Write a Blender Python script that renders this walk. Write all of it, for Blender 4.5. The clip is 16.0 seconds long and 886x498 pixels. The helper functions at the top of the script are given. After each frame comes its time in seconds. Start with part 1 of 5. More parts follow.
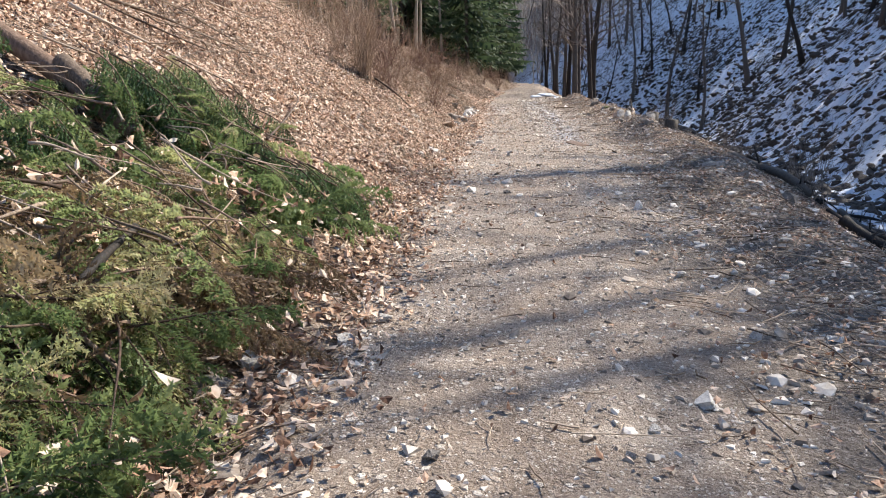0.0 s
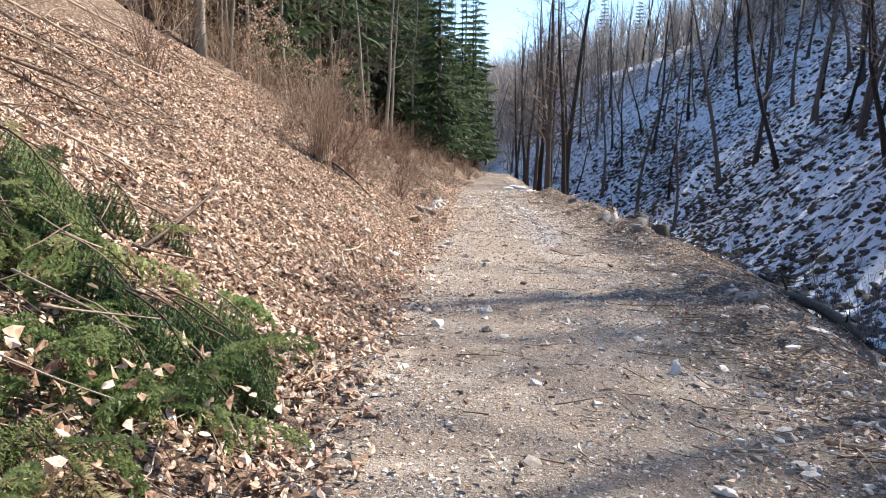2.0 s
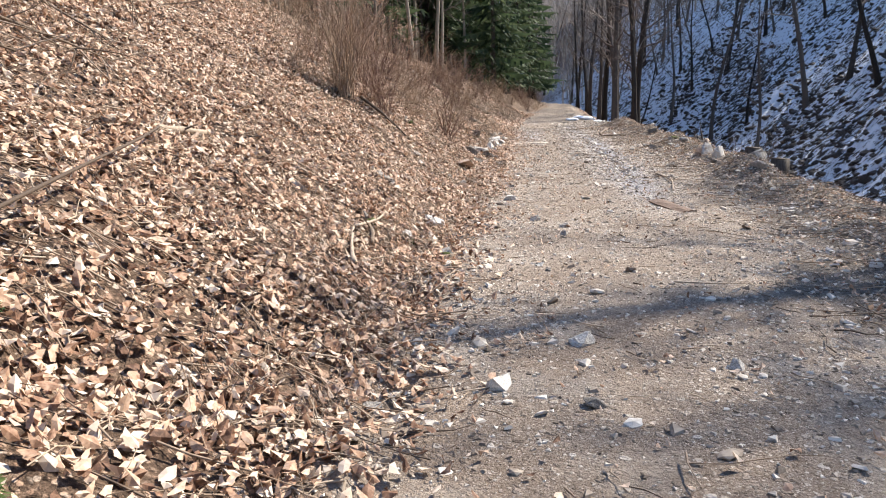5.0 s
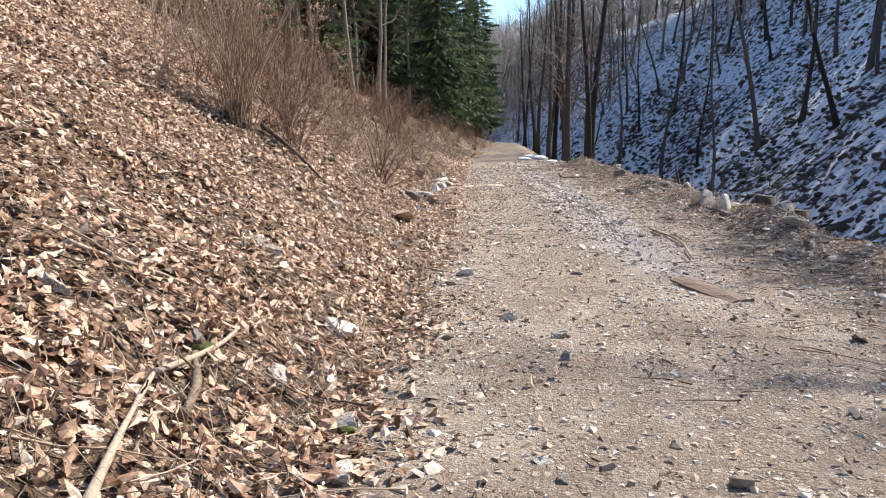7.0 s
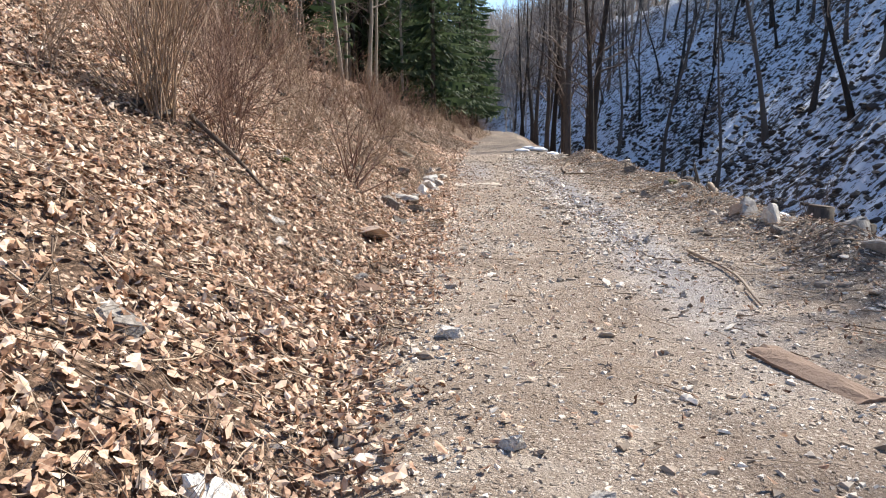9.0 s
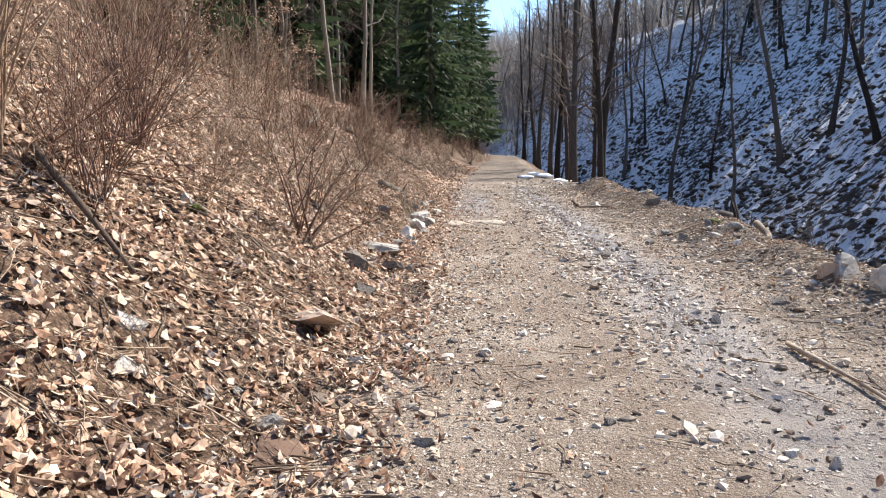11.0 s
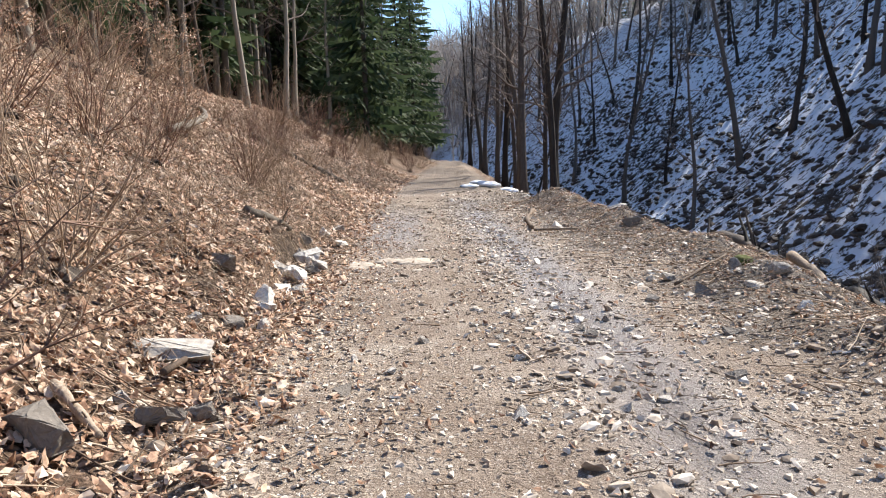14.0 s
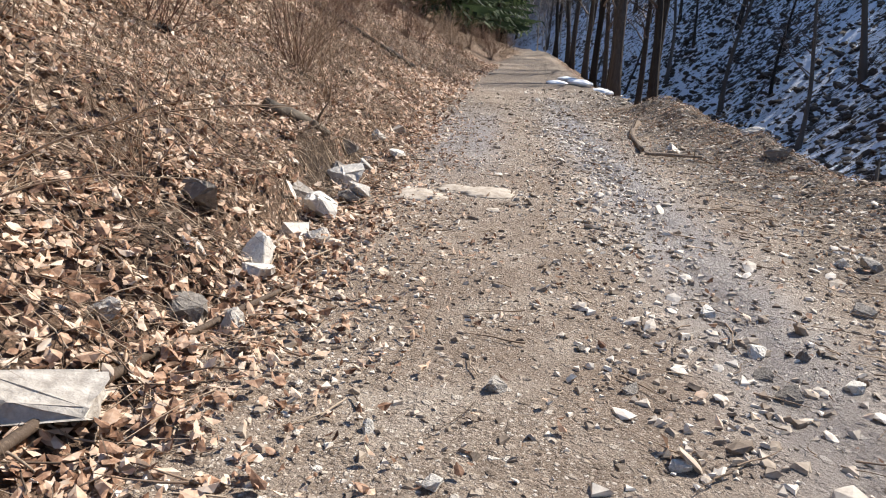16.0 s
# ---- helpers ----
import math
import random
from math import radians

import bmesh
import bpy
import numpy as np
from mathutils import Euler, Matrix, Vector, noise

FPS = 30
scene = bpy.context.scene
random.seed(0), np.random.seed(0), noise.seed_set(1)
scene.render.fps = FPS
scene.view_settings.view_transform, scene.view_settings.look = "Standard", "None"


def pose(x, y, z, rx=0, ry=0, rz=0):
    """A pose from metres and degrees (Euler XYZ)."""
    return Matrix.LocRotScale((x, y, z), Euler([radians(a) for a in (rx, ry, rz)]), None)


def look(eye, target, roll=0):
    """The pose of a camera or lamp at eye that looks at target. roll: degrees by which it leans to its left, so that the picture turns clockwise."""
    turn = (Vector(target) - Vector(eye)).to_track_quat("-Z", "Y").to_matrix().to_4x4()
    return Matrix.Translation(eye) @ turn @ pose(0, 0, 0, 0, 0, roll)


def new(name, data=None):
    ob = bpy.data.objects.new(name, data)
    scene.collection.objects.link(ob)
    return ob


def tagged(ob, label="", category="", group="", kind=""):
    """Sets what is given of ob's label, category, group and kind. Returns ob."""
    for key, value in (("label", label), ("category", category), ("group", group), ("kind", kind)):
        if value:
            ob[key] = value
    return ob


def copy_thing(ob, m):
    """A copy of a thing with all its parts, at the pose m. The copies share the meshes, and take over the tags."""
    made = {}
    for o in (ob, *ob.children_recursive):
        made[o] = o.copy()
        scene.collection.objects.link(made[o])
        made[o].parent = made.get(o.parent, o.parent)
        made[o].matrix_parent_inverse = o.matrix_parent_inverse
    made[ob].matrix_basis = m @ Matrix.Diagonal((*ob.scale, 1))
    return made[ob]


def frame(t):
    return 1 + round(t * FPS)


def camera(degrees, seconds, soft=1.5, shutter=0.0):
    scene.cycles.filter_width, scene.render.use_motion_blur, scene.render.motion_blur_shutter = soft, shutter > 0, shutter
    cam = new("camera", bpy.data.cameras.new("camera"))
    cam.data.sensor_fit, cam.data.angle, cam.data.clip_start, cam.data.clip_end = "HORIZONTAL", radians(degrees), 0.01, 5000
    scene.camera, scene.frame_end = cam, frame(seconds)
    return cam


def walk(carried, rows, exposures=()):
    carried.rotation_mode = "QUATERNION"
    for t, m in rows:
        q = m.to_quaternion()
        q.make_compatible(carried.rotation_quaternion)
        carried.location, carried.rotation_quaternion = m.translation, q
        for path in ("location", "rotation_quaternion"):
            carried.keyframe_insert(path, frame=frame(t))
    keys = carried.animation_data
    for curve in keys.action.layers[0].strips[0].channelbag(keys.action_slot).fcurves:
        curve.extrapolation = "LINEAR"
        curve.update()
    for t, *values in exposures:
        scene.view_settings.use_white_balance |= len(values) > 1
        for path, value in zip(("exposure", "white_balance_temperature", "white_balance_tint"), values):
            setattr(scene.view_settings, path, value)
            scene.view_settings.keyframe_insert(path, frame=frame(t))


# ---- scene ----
cam = camera(60.0, 16.0, soft=1.1)
PATH = [
    (0, (0.37, -1.354, 1.586), (0.174, 0.587, 1.143), -1.9),
    (0.5, (0.198, -0.595, 1.65), (0.01, 1.365, 1.301), 0.5),
    (1, (0.214, 0.099, 1.573), (0.071, 2.072, 1.277), -1.2),
    (1.5, (0.248, 0.78, 1.631), (0.128, 2.76, 1.378), -1.9),
    (2, (0.175, 1.499, 1.667), (0.07, 3.483, 1.437), 1.2),
    (2.5, (0.247, 2.128, 1.589), (0.224, 4.117, 1.376), 0.6),
    (3, (0.36, 2.703, 1.635), (0.46, 4.691, 1.437), -1.6),
    (3.5, (0.346, 3.336, 1.578), (0.552, 5.309, 1.325), 0.7),
    (4, (0.297, 3.841, 1.582), (0.388, 5.812, 1.258), 1.0),
    (4.5, (0.11, 4.222, 1.747), (-0.086, 6.174, 1.357), -1.2),
    (4.7, (0.048, 4.591, 1.652), (-0.215, 6.534, 1.253), -1.6),
    (6.8, (-0.327, 8.614, 1.43), (-0.462, 10.586, 1.122), 0.4),
    (7, (-0.294, 8.952, 1.433), (-0.41, 10.926, 1.132), -0.6),
    (7.5, (-0.269, 9.536, 1.478), (-0.362, 11.514, 1.202), -2.2),
    (8, (-0.335, 10.267, 1.532), (-0.421, 12.243, 1.234), -0.6),
    (8.2, (-0.321, 10.499, 1.508), (-0.406, 12.473, 1.197), -0.2),
    (10.3, (-0.25, 13.192, 1.536), (-0.398, 15.157, 1.198), -0.5),
    (10.5, (-0.289, 13.557, 1.585), (-0.432, 15.526, 1.265), 0.2),
    (11, (-0.243, 14.348, 1.564), (-0.352, 16.326, 1.29), -0.4),
    (11.5, (-0.161, 15.132, 1.632), (-0.219, 17.113, 1.36), -1.3),
    (12, (-0.168, 15.926, 1.658), (-0.164, 17.905, 1.369), 0.0),
    (12.5, (0.004, 16.73, 1.6), (0.028, 18.713, 1.34), 0.1),
    (13, (0.042, 17.449, 1.523), (0.042, 19.433, 1.275), 1.7),
    (13.5, (0.121, 18.274, 1.484), (0.171, 20.252, 1.194), 1.1),
    (14, (0.205, 19.01, 1.547), (0.224, 20.993, 1.285), -1.6),
    (14.5, (0.145, 19.753, 1.562), (0.106, 21.731, 1.269), -0.3),
    (15, (0.162, 20.42, 1.474), (0.089, 22.386, 1.112), -0.7),
    (15.5, (0.156, 21.046, 1.51), (0.038, 22.983, 1.027), -0.2),
    (16, (0.06, 21.795, 1.56), (-0.089, 23.713, 1.014), 2.8),
]
walk(cam, [(t, look(e, a, r)) for t, e, a, r in PATH], [(0, 1.08), (0.5, 1.22), (2, 1.2), (3, 1.06), (4.5, 1.05), (7, 0.93), (12.5, 0.96), (14.5, 0.93), (15.3, 0.87), (16, 0.66)])

# ---- light ----
SUN_AZ, SUN_EL = radians(50), radians(43)
world = bpy.data.worlds.new("world")
scene.world = world
world.use_nodes = True
wn, wl = world.node_tree.nodes, world.node_tree.links
sky = wn.new("ShaderNodeTexSky")
sky.sky_type = "NISHITA"
sky.sun_disc = False
sky.sun_elevation, sky.sun_rotation = SUN_EL, SUN_AZ
sky.altitude, sky.air_density, sky.dust_density, sky.ozone_density = 900, 1.0, 0.05, 4.0
wl.new(sky.outputs[0], wn["Background"].inputs[0])
wn["Background"].inputs[1].default_value = 0.14
sun_data = bpy.data.lights.new("sun", "SUN")
sun_data.energy, sun_data.angle, sun_data.color = 5.0, radians(0.53), (1.0, 0.94, 0.85)
sun = new("sun", sun_data)
SUN_DIR = Vector((math.sin(SUN_AZ) * math.cos(SUN_EL), math.cos(SUN_AZ) * math.cos(SUN_EL), math.sin(SUN_EL)))
sun.matrix_world = look(SUN_DIR * 200, (0, 0, 0))


# ---- materials ----
def material(name, rough=0.8):
    m = bpy.data.materials.new(name)
    m.use_nodes = True
    m.node_tree.nodes["Principled BSDF"].inputs["Roughness"].default_value = rough
    m.node_tree.nodes["Principled BSDF"].inputs["Specular IOR Level"].default_value = 0.25
    return m, m.node_tree.nodes, m.node_tree.links


def ramp(nodes, links, fac, stops):
    r = nodes.new("ShaderNodeValToRGB")
    while len(r.color_ramp.elements) < len(stops):
        r.color_ramp.elements.new(0.5)
    for e, (p, c) in zip(r.color_ramp.elements, stops):
        e.position, e.color = p, (*c, 1)
    links.new(fac, r.inputs[0])
    return r.outputs[0]


def tex(nodes, links, scale, detail=6, rough=0.6, coord="Object", squash=None, kind="noise"):
    c = nodes.new("ShaderNodeTexCoord")
    out = c.outputs[coord]
    if squash:
        mp = nodes.new("ShaderNodeMapping")
        mp.inputs["Scale"].default_value = squash
        links.new(out, mp.inputs[0])
        out = mp.outputs[0]
    if kind == "voronoi":
        n = nodes.new("ShaderNodeTexVoronoi")
        n.inputs["Scale"].default_value = scale
        links.new(out, n.inputs["Vector"])
        return n
    n = nodes.new("ShaderNodeTexNoise")
    n.inputs["Scale"].default_value, n.inputs["Detail"].default_value, n.inputs["Roughness"].default_value = scale, detail, rough
    links.new(out, n.inputs["Vector"])
    return n.outputs[0]


def mix(nodes, links, fac, a, b, blend="MIX"):
    n = nodes.new("ShaderNodeMix")
    n.data_type, n.blend_type = "RGBA", blend
    for sock, v in ((n.inputs[0], fac), (n.inputs[6], a), (n.inputs[7], b)):
        if isinstance(v, (int, float)):
            sock.default_value = v
        elif isinstance(v, tuple):
            sock.default_value = (*v, 1)
        else:
            links.new(v, sock)
    return n.outputs[2]


def maths(nodes, links, op, a, b=0.0, clamp=False):
    n = nodes.new("ShaderNodeMath")
    n.operation, n.use_clamp = op, clamp
    for sock, v in zip(n.inputs, (a, b)):
        if isinstance(v, (int, float)):
            sock.default_value = v
        else:
            links.new(v, sock)
    return n.outputs[0]


def bump(nodes, links, height, strength=0.5, distance=0.02):
    b = nodes.new("ShaderNodeBump")
    b.inputs["Strength"].default_value, b.inputs["Distance"].default_value = strength, distance
    links.new(height, b.inputs["Height"])
    links.new(b.outputs[0], nodes["Principled BSDF"].inputs["Normal"])


def mottled(name, stops, scale=8, rough=0.8, random="island", squash=None, bump_by=0.4, detail=6, thin=0.0):
    """A material whose colour runs over stops by noise and by a random value for each piece."""
    m, n, l = material(name, rough)
    f = tex(n, l, scale, detail, squash=squash)
    if random == "island":
        r = n.new("ShaderNodeNewGeometry").outputs["Random Per Island"]
    elif random == "object":
        r = n.new("ShaderNodeObjectInfo").outputs["Random"]
    else:
        r = None
    if r is not None:
        g = maths(n, l, "ADD", maths(n, l, "MULTIPLY", f, 0.9), maths(n, l, "SUBTRACT", maths(n, l, "MULTIPLY", r, 0.85), 0.37))
    else:
        g = f
    col = ramp(n, l, g, stops)
    l.new(col, n["Principled BSDF"].inputs["Base Color"])
    if thin:
        tr, ms = n.new("ShaderNodeBsdfTranslucent"), n.new("ShaderNodeMixShader")
        ms.inputs[0].default_value = thin
        l.new(col, tr.inputs[0])
        l.new(n["Principled BSDF"].outputs[0], ms.inputs[1])
        l.new(tr.outputs[0], ms.inputs[2])
        l.new(ms.outputs[0], n["Material Output"].inputs[0])
    if bump_by:
        bump(n, l, f, bump_by, 0.02)
    return m


def pieces(n, l, scale, shift, lo, hi):
    """Irregular flat bits: a random value for each bit, and a mask of where it lies."""
    c = n.new("ShaderNodeTexCoord")
    wob = n.new("ShaderNodeTexNoise")
    wob.inputs["Scale"].default_value, wob.inputs["Detail"].default_value = scale * 0.9, 3
    l.new(c.outputs["Object"], wob.inputs["Vector"])
    mx = n.new("ShaderNodeVectorMath")
    mx.operation = "MULTIPLY_ADD"
    l.new(wob.outputs["Color"], mx.inputs[0])
    mx.inputs[1].default_value = (0.9 / scale,) * 3
    l.new(c.outputs["Object"], mx.inputs[2])
    off = n.new("ShaderNodeVectorMath")
    off.inputs[1].default_value = (shift, shift * 0.7, 0)
    l.new(mx.outputs[0], off.inputs[0])
    v = n.new("ShaderNodeTexVoronoi")
    v.inputs["Scale"].default_value = scale
    l.new(off.outputs[0], v.inputs["Vector"])
    sp = n.new("ShaderNodeSeparateColor")
    l.new(v.outputs["Color"], sp.inputs[0])
    inside = ramp(n, l, v.outputs["Distance"], [(0.30, (1, 1, 1)), (0.42, (0, 0, 0))])
    here = ramp(n, l, sp.outputs[0], [(lo, (0, 0, 0)), (hi, (1, 1, 1))])
    return sp.outputs[1], maths(n, l, "MULTIPLY", inside, here)


def ground_material():
    m, n, l = material("earth_and_gravel", 0.9)
    at = n.new("ShaderNodeAttribute")
    at.attribute_name = "cover"
    sep = n.new("ShaderNodeSeparateColor")
    l.new(at.outputs["Color"], sep.inputs[0])
    fine, mid, big = tex(n, l, 70, 8, 0.75), tex(n, l, 7, 8, 0.65), tex(n, l, 0.8, 5)
    grav = ramp(n, l, fine, [(0.34, (0.085, 0.06, 0.044)), (0.46, (0.25, 0.19, 0.145)), (0.55, (0.38, 0.305, 0.238)), (0.67, (0.6, 0.51, 0.42))])
    grav = mix(n, l, ramp(n, l, mid, [(0.48, (0, 0, 0)), (0.64, (0.5, 0.5, 0.5))]), grav, (0.14, 0.104, 0.078))
    stops = [(0.0, (0.13, 0.098, 0.075)), (0.4, (0.34, 0.272, 0.213)), (0.75, (0.56, 0.472, 0.385)), (1.0, (0.8, 0.73, 0.64))]
    masks = []
    for scale, shift, lo, hi in ((75, 0.0, 0.25, 0.35), (38, 3.1, 0.36, 0.46), (17, 7.7, 0.62, 0.68)):
        val, here = pieces(n, l, scale, shift, lo, hi)
        masks.append(here)
        grav = mix(n, l, here, grav, ramp(n, l, val, stops))
    grav = mix(n, l, ramp(n, l, tex(n, l, 1.7, 6, 0.65), [(0.5, (0, 0, 0)), (0.66, (0.55, 0.55, 0.55))]), grav, (0.52, 0.445, 0.365))
    grav = mix(n, l, ramp(n, l, big, [(0.4, (0, 0, 0)), (0.6, (0.5, 0.5, 0.5))]), grav, (0.2, 0.142, 0.102))
    silt_and_shade = n.new("ShaderNodeAttribute")
    silt_and_shade.attribute_name = "silt_and_shade"
    soil = ramp(n, l, tex(n, l, 40, 8, 0.75), [(0.34, (0.03, 0.024, 0.02)), (0.5, (0.13, 0.105, 0.085)), (0.62, (0.3, 0.26, 0.22))])
    soil_f = maths(n, l, "MULTIPLY", silt_and_shade.outputs["Fac"], maths(n, l, "SUBTRACT", 1.0, maths(n, l, "MULTIPLY", masks[2], 0.9)))
    grav = mix(n, l, soil_f, grav, soil)
    grav = mix(n, l, maths(n, l, "MULTIPLY", sep.outputs[2], 0.6), grav, (0.22, 0.2, 0.195))
    # humus under the litter, painted darker still for the shade between leaves
    leaf = ramp(n, l, tex(n, l, 26, 8, 0.75), [(0.3, (0.018, 0.012, 0.009)), (0.44, (0.075, 0.048, 0.032)), (0.56, (0.2, 0.13, 0.088)), (0.7, (0.46, 0.34, 0.25))])
    brown = [(0.0, (0.15, 0.088, 0.058)), (0.35, (0.38, 0.24, 0.16)), (0.7, (0.63, 0.45, 0.325)), (1.0, (0.84, 0.72, 0.595))]
    for scale, shift, lo, hi in ((30, 1.3, 0.3, 0.4), (15, 5.2, 0.5, 0.58)):
        val, here = pieces(n, l, scale, shift, lo, hi)
        masks.append(here)
        leaf = mix(n, l, here, leaf, ramp(n, l, val, brown))
    leaf = mix(n, l, ramp(n, l, mid, [(0.5, (0, 0, 0)), (0.66, (0.6, 0.6, 0.6))]), leaf, (0.075, 0.048, 0.032))
    brush = ramp(n, l, tex(n, l, 34, 8, 0.8, squash=(0.5, 1, 0.5)), [(0.32, (0.03, 0.02, 0.014)), (0.5, (0.15, 0.1, 0.066)), (0.66, (0.36, 0.27, 0.19))])
    leaf = mix(n, l, maths(n, l, "MULTIPLY", maths(n, l, "SUBTRACT", 1.0, at.outputs["Alpha"]), 0.4), leaf, brush)
    earth = n.new("ShaderNodeAttribute")
    earth.attribute_name = "earth"
    dirt = ramp(n, l, tex(n, l, 22, 8, 0.75), [(0.34, (0.018, 0.012, 0.009)), (0.5, (0.06, 0.042, 0.03)), (0.68, (0.17, 0.125, 0.09))])
    leaf = mix(n, l, maths(n, l, "MULTIPLY", earth.outputs["Fac"], 0.9), leaf, dirt)
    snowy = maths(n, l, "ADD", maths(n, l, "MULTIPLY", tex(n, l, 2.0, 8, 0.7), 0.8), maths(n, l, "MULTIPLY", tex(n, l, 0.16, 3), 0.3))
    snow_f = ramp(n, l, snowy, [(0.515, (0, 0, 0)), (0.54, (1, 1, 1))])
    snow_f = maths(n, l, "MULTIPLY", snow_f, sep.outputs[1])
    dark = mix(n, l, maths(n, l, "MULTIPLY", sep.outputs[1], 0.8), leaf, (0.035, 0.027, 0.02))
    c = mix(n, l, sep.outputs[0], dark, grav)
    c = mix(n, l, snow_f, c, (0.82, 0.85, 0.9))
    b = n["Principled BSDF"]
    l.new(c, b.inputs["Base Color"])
    l.new(maths(n, l, "ADD", 0.2, maths(n, l, "MULTIPLY", sep.outputs[2], 0.6)), b.inputs["Specular IOR Level"])
    rough = maths(n, l, "SUBTRACT", 0.92, maths(n, l, "MULTIPLY", sep.outputs[2], 0.68))
    l.new(rough, b.inputs["Roughness"])
    h = maths(n, l, "MULTIPLY", fine, 0.8)
    for q, k in zip(masks, (0.2, 0.35, 0.7, 0.25, 0.4)):
        h = maths(n, l, "ADD", h, maths(n, l, "MULTIPLY", q, k))
    h = maths(n, l, "ADD", h, maths(n, l, "MULTIPLY", snow_f, 0.8))
    bump(n, l, h, 0.9, 0.022)
    return m


M_GROUND = ground_material()
M_STONE = mottled("pale_limestone", [(0.15, (0.2, 0.155, 0.118)), (0.45, (0.43, 0.352, 0.275)), (0.85, (0.78, 0.7, 0.6))], 14, 0.85)
M_ROCK = mottled("weathered_rock", [(0.2, (0.2, 0.175, 0.15)), (0.5, (0.42, 0.38, 0.335)), (0.85, (0.7, 0.655, 0.59))], 9, 0.85, "object", bump_by=0.8)
M_BROWNROCK = mottled("brown_sandstone", [(0.2, (0.16, 0.10, 0.07)), (0.5, (0.34, 0.23, 0.16)), (0.8, (0.5, 0.38, 0.29))], 9, 0.85, "object", squash=(0.4, 0.4, 3), bump_by=0.8)
M_BEDROCK = mottled("worn_pale_bedrock", [(0.25, (0.3, 0.24, 0.185)), (0.5, (0.46, 0.39, 0.315)), (0.75, (0.62, 0.55, 0.465))], 11, 0.9, None, bump_by=0.9)
M_LEAF = mottled("dry_beech_leaf", [(0.1, (0.095, 0.05, 0.032)), (0.3, (0.29, 0.162, 0.1)), (0.52, (0.55, 0.36, 0.245)), (0.7, (0.68, 0.5, 0.365)), (0.92, (0.77, 0.635, 0.505))], 30, 0.7, bump_by=0, thin=0.16)
M_TWIG = mottled("dry_twig", [(0.2, (0.10, 0.07, 0.05)), (0.5, (0.27, 0.19, 0.13)), (0.85, (0.47, 0.37, 0.27))], 20, 0.8, bump_by=0)
M_BARK = mottled("grey_bark", [(0.2, (0.028, 0.024, 0.021)), (0.5, (0.062, 0.052, 0.045)), (0.8, (0.12, 0.103, 0.09))], 7, 0.9, "object", squash=(3, 3, 0.5), bump_by=0.7)
M_PALEBARK = mottled("pale_bark", [(0.2, (0.1, 0.082, 0.065)), (0.5, (0.2, 0.17, 0.135)), (0.8, (0.34, 0.3, 0.24))], 6, 0.85, "object", squash=(2, 2, 0.5), bump_by=0.5)
# tone lifted above real bark to imitate haze over the slope trees
M_BRANCH = mottled("bare_branch", [(0.2, (0.1, 0.078, 0.066)), (0.5, (0.2, 0.162, 0.135)), (0.8, (0.3, 0.25, 0.21))], 3, 0.9, "island", bump_by=0)
# far twigs paled in their base colour to stand for distance haze
M_HAZETWIG = mottled("haze_paled_far_twigs", [(0.2, (0.2, 0.18, 0.165)), (0.5, (0.34, 0.305, 0.275)), (0.8, (0.46, 0.42, 0.385))], 1, 0.9, "island", bump_by=0, thin=0.3)
M_SHRUB = mottled("reddish_shrub_stem", [(0.2, (0.075, 0.043, 0.031)), (0.5, (0.165, 0.094, 0.066)), (0.8, (0.3, 0.19, 0.132))], 6, 0.7, "island", bump_by=0)
M_HAZEL = mottled("tan_coppice_stem", [(0.2, (0.14, 0.09, 0.06)), (0.5, (0.29, 0.2, 0.132)), (0.8, (0.46, 0.345, 0.24))], 6, 0.7, "island", bump_by=0)
M_DEADWOOD = mottled("weathered_dead_wood", [(0.2, (0.1, 0.07, 0.05)), (0.5, (0.25, 0.185, 0.13)), (0.8, (0.44, 0.35, 0.265))], 12, 0.8, "object", squash=(4, 4, 1), bump_by=0.5)
M_DARKWOOD = mottled("wet_dark_wood", [(0.2, (0.02, 0.016, 0.013)), (0.5, (0.05, 0.038, 0.03)), (0.8, (0.11, 0.088, 0.07))], 9, 0.75, "object", squash=(4, 4, 1), bump_by=0.6)
M_CUT = mottled("fresh_cut_wood", [(0.2, (0.42, 0.19, 0.06)), (0.5, (0.62, 0.32, 0.12)), (0.8, (0.75, 0.48, 0.24))], 20, 0.7, None)
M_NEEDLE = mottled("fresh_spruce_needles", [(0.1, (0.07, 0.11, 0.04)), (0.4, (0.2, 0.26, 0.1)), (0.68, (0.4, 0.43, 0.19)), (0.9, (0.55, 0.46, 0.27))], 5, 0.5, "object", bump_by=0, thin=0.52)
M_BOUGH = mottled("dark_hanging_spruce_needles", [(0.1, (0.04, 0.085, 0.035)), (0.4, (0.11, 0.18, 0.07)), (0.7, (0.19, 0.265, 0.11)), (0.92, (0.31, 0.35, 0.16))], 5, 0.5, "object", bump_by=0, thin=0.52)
M_DRYNEEDLE = mottled("dry_brown_spruce_needles", [(0.15, (0.09, 0.06, 0.035)), (0.45, (0.24, 0.165, 0.095)), (0.8, (0.42, 0.32, 0.19))], 5, 0.6, "object", bump_by=0, thin=0.2)
M_BROWNBARK = mottled("brown_spruce_bark", [(0.2, (0.05, 0.032, 0.022)), (0.5, (0.13, 0.082, 0.056)), (0.8, (0.24, 0.165, 0.12))], 9, 0.85, "object", squash=(3, 3, 1), bump_by=0.7)
M_SPRUCE = mottled("dark_spruce_foliage", [(0.15, (0.028, 0.048, 0.024)), (0.5, (0.068, 0.1, 0.046)), (0.85, (0.125, 0.16, 0.08))], 1.2, 0.7, bump_by=0, thin=0.3)
M_SNOW = mottled("old_snow", [(0.3, (0.72, 0.75, 0.8)), (0.6, (0.86, 0.88, 0.9))], 12, 0.6, None)
